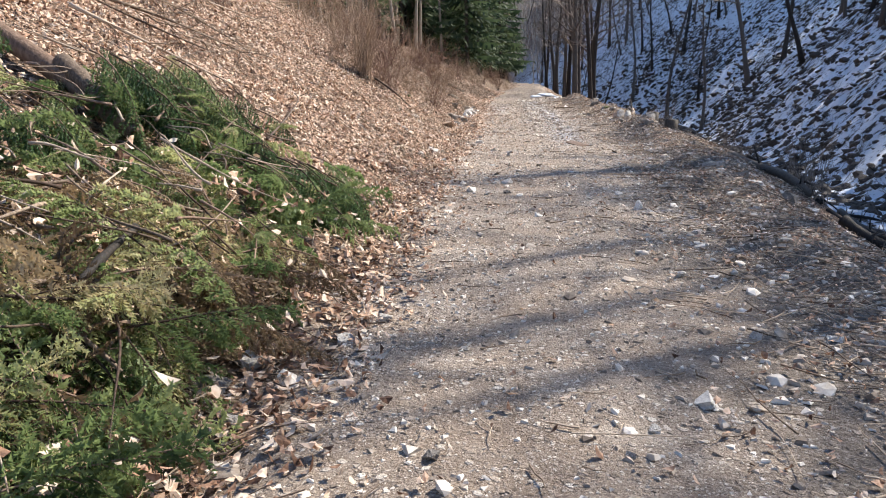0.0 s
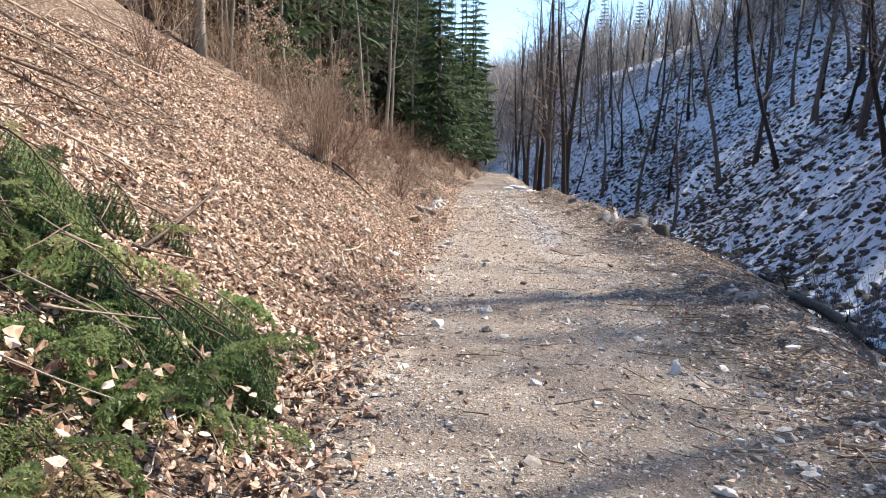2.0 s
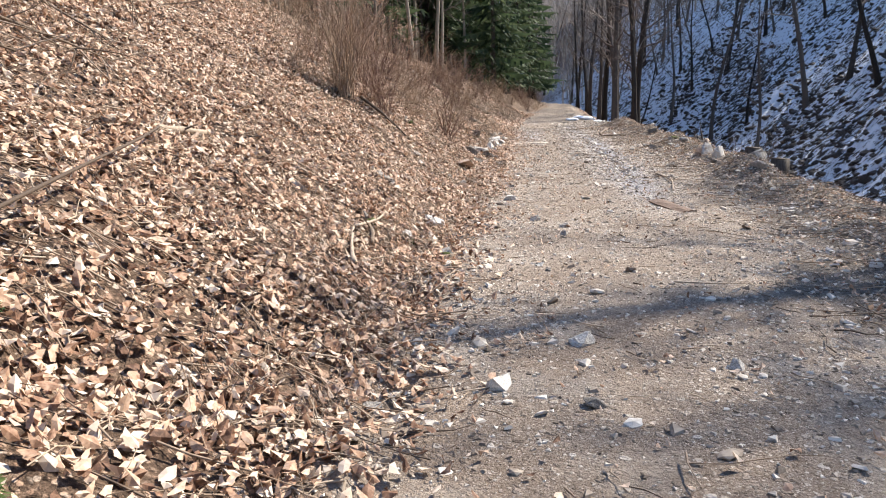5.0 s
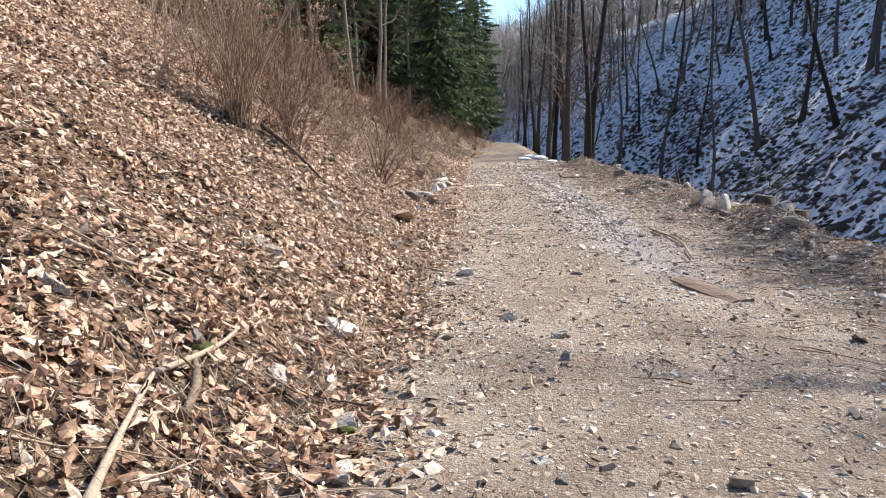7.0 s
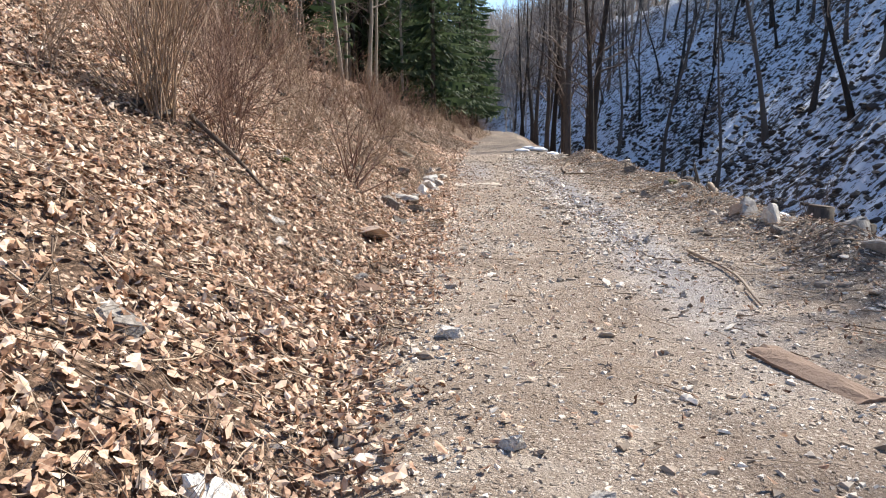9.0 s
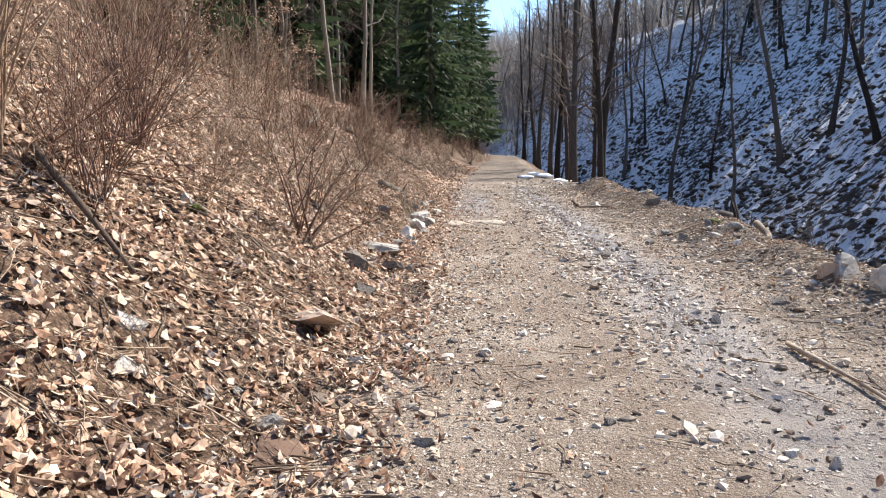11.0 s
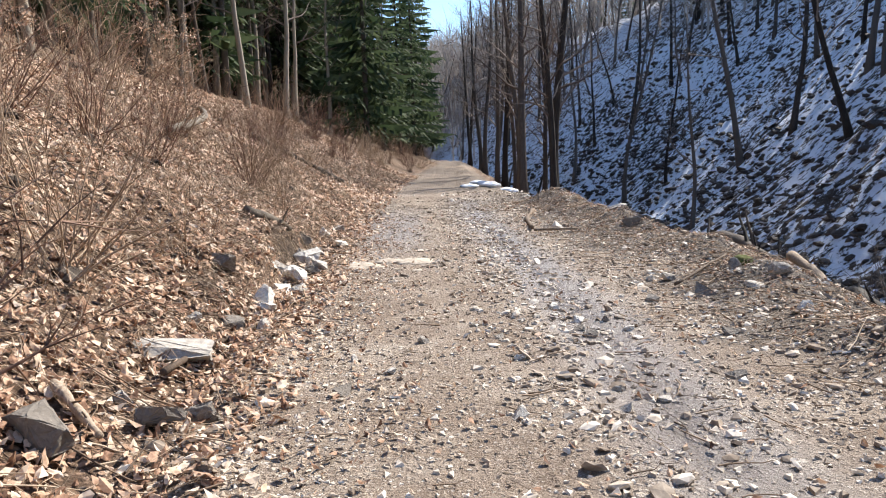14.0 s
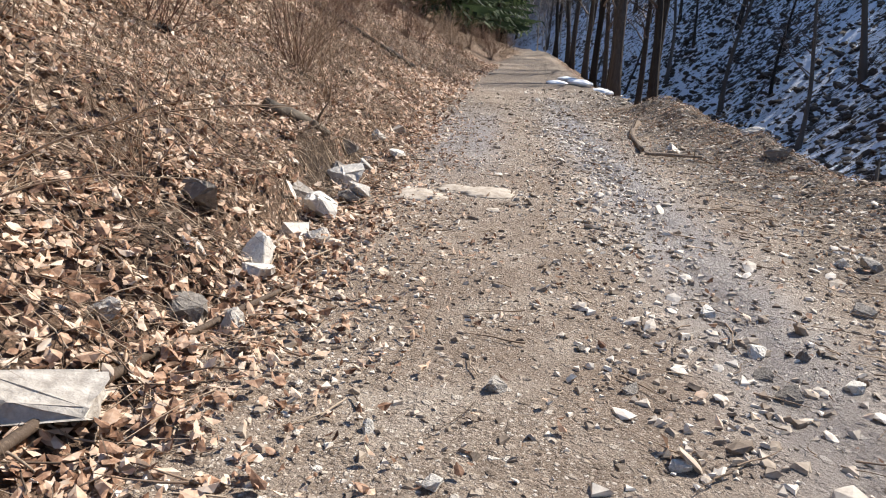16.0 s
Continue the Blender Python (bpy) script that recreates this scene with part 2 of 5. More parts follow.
M_MOSS = mottled("green_moss", [(0.3, (0.035, 0.04, 0.012)), (0.6, (0.1, 0.11, 0.03))], 30, 0.95, None)


# ---- numbers for the ground ----
def lattice(ix, iy, seed):
    h = (ix.astype(np.int64) * 374761393 + iy.astype(np.int64) * 668265263 + seed * 974634541) & 0xFFFFFFFF
    h = ((h ^ (h >> 13)) * 1274126177) & 0xFFFFFFFF
    return ((h ^ (h >> 16)) & 0xFFFF) / 65535.0


def vnoise(x, y, seed=0):
    ix, iy = np.floor(x), np.floor(y)
    fx, fy = x - ix, y - iy
    fx, fy = fx * fx * (3 - 2 * fx), fy * fy * (3 - 2 * fy)
    a, b = lattice(ix, iy, seed), lattice(ix + 1, iy, seed)
    c, d = lattice(ix, iy + 1, seed), lattice(ix + 1, iy + 1, seed)
    return (a + (b - a) * fx) * (1 - fy) + (c + (d - c) * fx) * fy - 0.5


def fbm(x, y, seed=0, octaves=4):
    return sum(vnoise(x * 2 ** k, y * 2 ** k, seed + k) / 2 ** k for k in range(octaves))


def left_edge(y):
    return np.interp(y, [-60, 5, 20, 36, 50, 70, 90, 103, 120, 150, 200, 300, 450], [-0.9, -0.95, -1.15, -1.5, -1.5, -0.6, 0.6, 0.5, -3.5, -14, -38, -90, -170])


def right_edge(y):
    return np.interp(y, [-60, 7, 16, 26, 32, 36, 42, 50, 60, 75, 90, 103, 120, 150, 200, 300, 450], [3.0, 3.3, 4.3, 4.1, 4.1, 3.8, 3.0, 2.5, 2.4, 2.6, 3.2, 3.1, -0.3, -10.5, -34, -86, -165])


def stream(y):
    return np.interp(y, [-60, 0, 20, 74, 90, 106, 125, 150, 200, 300, 450], [6.5, 7.2, 9.2, 15.4, 13.5, 8.8, 1.8, -7, -28, -78, -158])


def smooth(a, b, x):
    t = np.clip((x - a) / (b - a), 0, 1)
    return t * t * (3 - 2 * t)


def crest_height(y):
    return np.interp(y, [-60, 15, 30, 58, 100, 300], [7.5, 6.8, 5.2, 3.9, 3.4, 4])


def bank_slope(y):
    return np.interp(y, [-60, 12, 16, 20, 26, 32, 300], [0.55, 0.56, 0.62, 0.68, 0.66, 0.53, 0.5])


def brow(y):
    """Where the leafy bank eases off below the woods."""
    return left_edge(y) - crest_height(y) / bank_slope(y)


def height(x, y):
    """The height of the ground at x, y (arrays)."""
    x, y = np.asarray(x, float), np.asarray(y, float)
    wob = 0.25 * fbm(y * 0.45, y * 0.0 + 3.3, 11, 3)
    xl, xr, xs = left_edge(y) + wob, right_edge(y) - wob, stream(y)
    zs = -1.6 - 0.035 * np.clip(y, 0, 100)
    dl, dr = np.maximum(xl - x, 0), np.maximum(x - xr, 0)
    crest = crest_height(y)
    steep = bank_slope(y) * (np.sqrt(dl ** 2 + 0.09) - 0.3)
    over = np.maximum(steep - crest, 0)
    left = steep - over * 0.4
    left = np.where(left > 70, 70 + (left - 70) * 0.1, left)
    fall = np.maximum(-0.62 * (np.sqrt(dr ** 2 + 0.16) - 0.4), zs)
    ds = np.maximum(x - xs - 0.6, 0)
    up = 0.88 * (np.sqrt(ds ** 2 + 0.6) - 0.775)
    up = up + 0.17 * np.maximum(up - 9, 0)
    cap = np.interp(y, [0, 85, 125, 180, 250, 450], [78, 58, 24, 21, 23, 30])
    up = np.where(up > cap, cap + (up - cap) * 0.08, up)
    camber = (-0.13 + 0.08 * smooth(13, 19, y)) * smooth(xl + 1.8, xr, x) * (dr <= 0) - 0.13 * (dr > 0) * np.exp(-dr)
    z = left + np.where(dr > 0, fall, 0) + up + camber
    road = smooth(0.0, 0.5, np.minimum(x - xl, xr - 0.5 - x))
    rough = 1 - road
    z = z + (0.03 + 0.13 * rough) * fbm(x * 1.1, y * 1.1, 3, 4) + 0.028 * (0.4 + rough) * fbm(x * 6, y * 6, 8, 3)
    z = z + 1.3 * smooth(6, 40, np.maximum(dl, ds)) * fbm(x * 0.11, y * 0.11, 21, 3)
    z = z + smooth(0.2, 0.9, ds) * 0.35 * fbm(x * 0.5, y * 0.5, 27, 3)
    # the washed-out foot of the bank
    cut = 0.38 * smooth(24.2, 25.6, y) * smooth(37, 31, y) * np.clip(0.55 + 1.6 * fbm(y * 0.55, y * 0 + 9.1, 91, 3), 0, 1)
    z = z + cut * smooth(0.28, 0.42, dl + 0.25 * fbm(x * 2, y * 2, 93, 3)) - 0.5 * cut * smooth(0.9, 2.6, dl)
    # rubble heap along the outer edge and the shallow ruts
    z = z + (0.14 + 0.16 * smooth(13, 19, y) * smooth(44, 38, y)) * np.exp(-((x - xr + 0.35) / 0.6) ** 2) * (0.7 + 1.1 * fbm(y * 0.7, x * 0.7, 33, 3))
    z = z - 0.035 * np.exp(-((x - xl - 2.75 - 0.1 * np.sin(y * 0.3)) / 0.3) ** 2) * smooth(13, 20, y) * smooth(48, 36, y)
    return z


def brushy(x, y):
    """Where dead grass and brush take the place of leaves on the bank."""
    return smooth(20, 26, y) * smooth(0.7, 1.5, left_edge(y) - x + 0.8 * fbm(x * 0.8, y * 0.8, 41, 3) + 0.9 * smooth(36, 50, y))


def silted_and_shaded(x, y):
    """Where dark silty debris covers the outer side of the track, and wet earth and painted shade its far part."""
    e = np.interp(y, [0, 8, 13, 20, 30], [1.5, 2.0, 2.7, 2.9, 2.6])
    outer = 0.9 * smooth(-0.5, 0.7, x - e + 0.15 + 1.3 * fbm(x * 1.2, y * 1.2, 55, 4)) * smooth(60, 40, y)
    # farther on: wet earth, plus tree shadows painted in as a darker tone
    damp_and_shade = 0.62 * smooth(30, 36, y + 3 * fbm(x * 0.5, y * 0.5, 57, 3)) * smooth(-0.4, 0.1, fbm(x * 0.6, y * 0.25, 58, 3))
    return np.maximum(outer, damp_and_shade)


def bare_earth(x, y):
    """Where the washed-out foot of the bank shows dark soil."""
    d = left_edge(y) - x + 0.25 * fbm(x * 2, y * 2, 93, 3)
    here = smooth(0.12, 0.28, d) * smooth(0.75, 0.45, d) * smooth(24.2, 25.4, y) * smooth(37, 32, y)
    return here * smooth(-0.15, 0.1, fbm(x * 0.8, y * 0.55, 91, 3))


def height1(x, y):
    return float(height(np.array([x]), np.array([y]))[0])


# ---- mesh helpers ----
def mesh_from(name, verts, faces, mat=None, flat=True):
    """A mesh from arrays of points and of faces that all have the same number of corners."""
    verts, faces = np.asarray(verts, np.float32), np.asarray(faces, np.int32)
    me = bpy.data.meshes.new(name)
    k = faces.shape[1]
    me.vertices.add(len(verts))
    me.vertices.foreach_set("co", verts.ravel())
    me.loops.add(faces.size)
    me.loops.foreach_set("vertex_index", faces.ravel())
    me.polygons.add(len(faces))
    me.polygons.foreach_set("loop_start", np.arange(0, faces.size, k, dtype=np.int32))
    me.polygons.foreach_set("use_smooth", np.full(len(faces), not flat))
    me.update(calc_edges=True)
    if mat:
        me.materials.append(mat)
    return me


def part(name, me, parent, label=""):
    ob = new(name, me)
    ob.parent = parent
    if label:
        tagged(ob, label)
    return ob


class Build:
    """Gathers triangles."""

    def __init__(self):
        self.v, self.f, self.n = [], [], 0

    def add(self, v, f):
        self.v.append(np.asarray(v, float).reshape(-1, 3))
        self.f.append(np.asarray(f, int).reshape(-1, 3) + self.n)
        self.n += len(self.v[-1])

    def tube(self, pts, radii, sides=6, cap=True):
        pts, radii = np.asarray(pts, float), np.asarray(radii, float)
        m = len(pts)
        d = np.gradient(pts, axis=0)
        d /= np.linalg.norm(d, axis=1)[:, None] + 1e-9
        ref = np.array([0.31, 0.17, 0.93]) if abs(d[0][2]) < 0.8 else np.array([0.93, 0.31, 0.17])
        u = np.cross(d, ref)
        u /= np.linalg.norm(u, axis=1)[:, None] + 1e-9
        w = np.cross(d, u)
        a = np.linspace(0, 2 * np.pi, sides, endpoint=False)
        ring = pts[:, None] + radii[:, None, None] * (np.cos(a)[None, :, None] * u[:, None] + np.sin(a)[None, :, None] * w[:, None])
        i = np.arange(m - 1)[:, None] * sides + np.arange(sides)[None]
        j = np.arange(m - 1)[:, None] * sides + (np.arange(sides)[None] + 1) % sides
        f = np.concatenate([np.stack([i, j, j + sides], -1).reshape(-1, 3), np.stack([i, j + sides, i + sides], -1).reshape(-1, 3)])
        v = ring.reshape(-1, 3)
        if cap:
            v = np.concatenate([v, pts[:1], pts[-1:]])
            k = np.arange(sides)
            c0 = np.stack([np.full(sides, m * sides), (k + 1) % sides, k], -1)
            c1 = np.stack([np.full(sides, m * sides + 1), (m - 1) * sides + k, (m - 1) * sides + (k + 1) % sides], -1)
            f = np.concatenate([f, c0, c1])
        self.add(v, f)

    def mesh(self, name, mat, flat=False):
        return mesh_from(name, np.concatenate(self.v), np.concatenate(self.f), mat, flat)


def wander(rng, start, way, length, n, bend=0.15, sag=0.0):
    """A wandering line of n points."""
    p, d, out = np.array(start, float), np.array(way, float), []
    d /= np.linalg.norm(d)
    for k in range(n):
        out.append(p.copy())
        p = p + d * length / (n - 1)
        d = d + rng.normal(0, bend, 3) + np.array([0, 0, -sag])
        d /= np.linalg.norm(d)
    return np.array(out)


def rotations(rng, n, flat=False):
    """n random turns as matrices; flat: about the upright axis, with a slight tilt."""
    if flat:
        a, b, c = rng.uniform(0, 2 * np.pi, n), rng.normal(0, 0.3, n), rng.normal(0, 0.3, n)
    else:
        a, b, c = (rng.uniform(0, 2 * np.pi, n) for _ in range(3))
    ca, sa, cb, sb, cc, sc = np.cos(a), np.sin(a), np.cos(b), np.sin(b), np.cos(c), np.sin(c)
    z, o = np.zeros(n), np.ones(n)
    rz = np.stack([ca, -sa, z, sa, ca, z, z, z, o], -1).reshape(n, 3, 3)
    rx = np.stack([o, z, z, z, cb, -sb, z, sb, cb], -1).reshape(n, 3, 3)
    ry = np.stack([cc, z, sc, z, o, z, -sc, z, cc], -1).reshape(n, 3, 3)
    return rz @ rx @ ry


def strewn(base_v, base_f, places, rot, size):
    """The base shape set at each place: joined arrays."""
    n, k = len(places), len(base_v)
    v = np.einsum("nij,nkj->nki", rot, base_v[None] * size.reshape(n, -1, size.shape[-1] if size.ndim > 1 else 1)) + places[:, None]
    f = base_f[None] + (np.arange(n) * k)[:, None, None]
    return v.reshape(-1, 3), f.reshape(-1, base_f.shape[1])


def ico(sub=1):
    bm = bmesh.new()
    bmesh.ops.create_icosphere(bm, subdivisions=sub, radius=1)
    v = np.array([q.co for q in bm.verts])
    f = np.array([[q.index for q in p.verts] for p in bm.faces])
    bm.free()
    return v, f


# ---- ground ----
def spread(lo, hi, fine, step, far, grow):
    mid = np.arange(lo, hi, step)
    up, s = [hi], step
    while up[-1] < far[1]:
        s = min(s * grow, fine)
        up.append(up[-1] + s)
    dn, s = [lo], step
    while dn[-1] > far[0]:
        s = min(s * grow, fine)
        dn.append(dn[-1] - s)
    return np.concatenate([dn[::-1][:-1], mid, up])


def build_ground():
    gx = spread(-5.5, 5.5, 12, 0.085, (-260, 300), 1.07)
    gy = spread(0.0, 33.0, 9, 0.095, (-80, 620), 1.045)
    X, Y = np.meshgrid(gx, gy)
    Z = height(X.ravel(), Y.ravel())
    v = np.stack([X.ravel(), Y.ravel(), Z], -1)
    nx, ny = len(gx), len(gy)
    i = (np.arange(ny - 1)[:, None] * nx + np.arange(nx - 1)[None]).ravel()
    f = np.stack([i, i + 1, i + nx + 1, i + nx], -1)
    me = mesh_from("ground", v, f, M_GROUND, flat=False)
    x, y = X.ravel(), Y.ravel()
    nz = 0.35 * fbm(x * 1.3, y * 1.3, 51, 4)
    xl, xr, xs = left_edge(y), right_edge(y), stream(y)
    road = smooth(-0.25, 0.35, np.minimum(x - xl + nz, xr + 0.55 - x + nz * 1.8)) * smooth(175, 150, y)
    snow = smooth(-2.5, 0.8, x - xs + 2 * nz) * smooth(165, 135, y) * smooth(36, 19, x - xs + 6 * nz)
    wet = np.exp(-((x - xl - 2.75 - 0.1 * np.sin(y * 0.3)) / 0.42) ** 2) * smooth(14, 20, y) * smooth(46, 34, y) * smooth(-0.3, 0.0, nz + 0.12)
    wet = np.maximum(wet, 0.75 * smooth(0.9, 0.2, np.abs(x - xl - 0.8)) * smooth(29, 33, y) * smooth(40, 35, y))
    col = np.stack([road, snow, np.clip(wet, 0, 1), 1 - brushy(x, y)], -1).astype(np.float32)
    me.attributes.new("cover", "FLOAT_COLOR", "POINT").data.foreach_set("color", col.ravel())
    me.attributes.new("silt_and_shade", "FLOAT", "POINT").data.foreach_set("value", silted_and_shaded(x, y).astype(np.float32))
    me.attributes.new("earth", "FLOAT", "POINT").data.foreach_set("value", bare_earth(x, y).astype(np.float32))
    tagged(new("ground", me), "stony forest track between a leafy bank and a snowy slope", "ground", kind="structure")


build_ground()


# ---- trees ----
def bare_tree(seed, h, r, first=0.35, limbs=18, twigs=5, subs=2, bark=M_BARK, lean=0.0, spread_by=0.26, label="", group=""):
    """A leafless tree: a tapered trunk with limbs and fine twigs."""
    rng = np.random.default_rng(seed)
    line = wander(rng, (0, 0, -0.4), (lean, 0.3 * lean, 1), h, 14, 0.035)
    k = np.linspace(0, 1, 14)
    rad = r * (1 - k) ** 0.75 * 0.95 + 0.012
    rad[0], rad[1] = r * 1.5, r * 1.08
    tb = Build()
    tb.tube(line, rad, 9)
    cb = Build()
    for i in range(limbs):
        f = first + (0.97 - first) * (i + rng.uniform(0, 1)) / limbs
        p = np.array([np.interp(f, k, line[:, c]) for c in range(3)])
        a = rng.uniform(0, 2 * np.pi)
        length = h * spread_by * (1.15 - 0.75 * f) * rng.uniform(0.6, 1.2)
        way = np.array([math.cos(a), math.sin(a), rng.uniform(0.35, 1.1)])
        lr = np.interp(f, k, rad) * 0.42
        limb = wander(rng, p, way, length, 6, 0.16, -0.05)
        cb.tube(limb, np.linspace(lr, 0.008, 6), 4, False)
        for _ in range(twigs):
            q = limb[rng.integers(1, 6)]
            tw = wander(rng, q, limb[-1] - limb[0] + rng.normal(0, 0.55, 3) * length, length * rng.uniform(0.25, 0.55), 4, 0.2)
            cb.tube(tw, np.linspace(0.016, 0.005, 4), 3, False)
            for _ in range(subs):
                q2 = tw[rng.integers(1, 4)]
                s = wander(rng, q2, tw[-1] - tw[0] + rng.normal(0, 0.5, 3) * length * 0.3, length * rng.uniform(0.12, 0.3), 3, 0.2)
                cb.tube(s, (0.008, 0.006, 0.003), 3, False)
    tree = new("bare_tree")
    part("trunk", tb.mesh("bare_trunk", bark), tree)
    part("crown", cb.mesh("bare_crown", M_BRANCH, True), tree)
    return tagged(tree, label, "tree", group)


def spruce_tree(seed, h, r, first, whorls, reach, label="", group=""):
    """A spruce: straight trunk, drooping boughs of needle sprays and dead stubs below the crown."""
    rng = np.random.default_rng(seed)
    tb, cb = Build(), Build()
    line = wander(rng, (0, 0, -0.4), (0, 0, 1), h, 9, 0.008)
    tb.tube(line, np.linspace(r, 0.02, 9) + np.array([r * 0.3] + [0] * 8), 8)
    for i in range(15):
        z, a = rng.uniform(1.0, max(first * h, 2.5)), rng.uniform(0, 2 * np.pi)
        s = wander(rng, (0, 0, z), (math.cos(a), math.sin(a), rng.uniform(-0.35, 0.15)), rng.uniform(0.5, 1.7), 4, 0.1, 0.05)
        tb.tube(s, (0.02, 0.013, 0.009, 0.004), 3, False)
    for w in range(whorls):
        f = first + (0.985 - first) * w / (whorls - 1)
        n = 5 if f < 0.8 else 4
        for j in range(n):
            a = 2 * np.pi * (j + rng.uniform(0, 0.9)) / n
            out = reach * (1.02 - (f - first) / (1 - first)) ** 0.8 * rng.uniform(0.65, 1.15) + 0.15
            d = np.array([math.cos(a), math.sin(a), 0])
            side = np.array([-d[1], d[0], 0])
            m = 7
            s = np.linspace(0.08, 1, m)
            drop = -0.32 * out * s + 0.16 * out * s ** 3 + rng.normal(0, 0.03, m) * out
            spine = np.array([0, 0, f * h - 0.4]) + d * (out * s)[:, None] + np.array([0, 0, 1]) * drop[:, None]
            for q in range(m):
                ln = out * 0.34 * (1.1 - 0.75 * s[q]) * rng.uniform(0.6, 1.3) + 0.12
                for sg in (-1, 1):
                    tip = spine[q] + side * sg * ln * 0.8 + d * ln * 0.5 + np.array([0, 0, -ln * rng.uniform(0.25, 0.9)])
                    b1 = spine[q] - d * ln * 0.16
                    b2 = spine[q] + d * ln * 0.22 + np.array([0, 0, -0.05])
                    cb.add([b1, b2, tip], [[0, 1, 2]])
            cb.add([spine[0], spine[-1] + d * 0.1, spine[m // 2] + np.array([0, 0, -0.25 * out * 0.5])], [[0, 1, 2]])
    tree = new("spruce_tree")
    part("trunk", tb.mesh("spruce_trunk", M_BARK), tree)
    part("crown", cb.mesh("spruce_crown", M_SPRUCE, True), tree)
    return tagged(tree, label, "tree", group)


def stand(x, y, turn=0, scale=1.0, sink=0.0, tilt=(0, 0)):
    return Matrix.Translation((x, y, height1(x, y) - sink)) @ pose(0, 0, 0, tilt[0], tilt[1], turn) @ Matrix.Scale(scale, 4)


def put(proto, used, m):
    """The first use moves the thing itself, later ones copy it."""
    if proto.name not in used:
        used.add(proto.name)
        proto.matrix_basis = m
        return proto
    c = copy_thing(proto, m)
    c.matrix_basis = m
    return c


USED = set()
ROW = [bare_tree(40 + i, 19, 0.21, 0.25, 26, 6, 2, lean=0.02 * (i - 1), spread_by=0.17, label="tall slender bare alder beside the track", group="alders along the track") for i in range(3)]
for i, (x, y, s) in enumerate([(5.25, 50.9, 0.8), (5.6, 53.2, 1.0), (4.7, 57.5, 1.05), (5.6, 67.0, 1.0), (5.0, 61.5, 0.9), (5.1, 72.0, 1.0), (5.2, 79.0, 0.95), (4.7, 86.0, 1.0), (4.9, 94.0, 1.0), (4.2, 101.0, 0.9), (6.3, 76.0, 0.85), (6.1, 90.0, 0.9), (4.4, 109.0, 1.0), (5.9, 58.5, 0.7)]):
    put(ROW[i % 3], USED, stand(x, y, 70 * i, s))

SLOPE = [bare_tree(60 + i, 17 + 2 * i, 0.17 + 0.02 * i, 0.28, 21, 5, 1, lean=-0.05 + 0.03 * i, spread_by=0.22, label="bare deciduous tree on the snowy shaded slope", group="trees on the snowy slope") for i in range(5)]
SPOTS = [(20.0, 116.5), (18.8, 80.5), (27.7, 102.4), (32.0, 130.5), (33.8, 104.7), (20.4, 56.3), (25.3, 62.1), (21.9, 47.6), (22.4, 66.5), (30.5, 107.9), (36.7, 133.5), (15.6, 30.5), (21.2, 46.5), (31.2, 89.5), (26.4, 65.5), (14.8, 25.9), (18.8, 38.6), (11.9, 19.6), (13.6, 22.2), (12.6, 16.6), (18.0, 19.0), (18.6, 23.2), (17.8, 28.0), (18.6, 15.0), (17.5, 32.0)]
rng = np.random.default_rng(7)
for _ in range(2500):
    y = rng.uniform(-10, 190)
    x = float(stream(y)) + 1 + 70 * rng.uniform(0, 1) ** 1.15
    if len(SPOTS) < 190 and min((x - a) ** 2 + (y - b) ** 2 for a, b in SPOTS) > 13 and (y > 60 or x > float(stream(y)) + 5):
        SPOTS.append((x, y))
for i, (x, y) in enumerate(SPOTS):
    put(SLOPE[i % 5], USED, stand(x, y, 67 * i, (0.62 + 0.4 * ((i * 37) % 17) / 17) * (0.8 if y < 40 else 1.0), tilt=(0, -13 + (i * 13) % 9)))

# spruces: a dense stand above the leafy bank, with low boughs at its far edge
TALL = [spruce_tree(80 + i, 23, 0.145, 0.27, 20, 2.5, "tall dark spruce with bare lower trunk in the stand", "spruces above the bank") for i in range(3)]
LOW = [spruce_tree(90 + i, 21, 0.2, 0.1, 30, 3.0, "green spruce with boughs reaching low down", "spruces at the bend") for i in range(2)]
FOREST = [(-3.4, 76.0), (-2.4, 82.0), (-1.5, 91.0), (-2.6, 96.0), (-1.2, 100.0), (-4.2, 88.0), (-5.0, 80.0), (-4.0, 69.0)]
for _ in range(9000):
    y = rng.uniform(14, 150)
    x = float(brow(y)) - 0.6 - 18 * rng.uniform(0, 1) ** 1.3
    if len(FOREST) < 300 and all((x - a) ** 2 + (y - b) ** 2 > 3.0 for a, b in FOREST):
        FOREST.append((x, y))
for i, (x, y) in enumerate(FOREST):
    near = x > float(brow(y)) - 4
    kind = LOW[i % 2] if (y > 66 and near) or i % 5 == 0 else TALL[i % 3]
    put(kind, USED, stand(x, y, 53 * i, 0.75 + 0.45 * ((i * 29) % 13) / 13))
for i in range(112):
    y = rng.uniform(30, 130) if i % 3 else rng.uniform(8, 175)
    x = float(stream(y)) + rng.uniform(10, 46) + max(0, 40 - y) * 0.25
    dark = i % 6 == 0 and x > float(stream(y)) + 22
    put(TALL[i % 3] if dark else SLOPE[i % 5], USED, stand(x, y, 53 * i, 0.6 + 0.25 * ((i * 29) % 13) / 13, tilt=(0, 0 if dark else -8)))
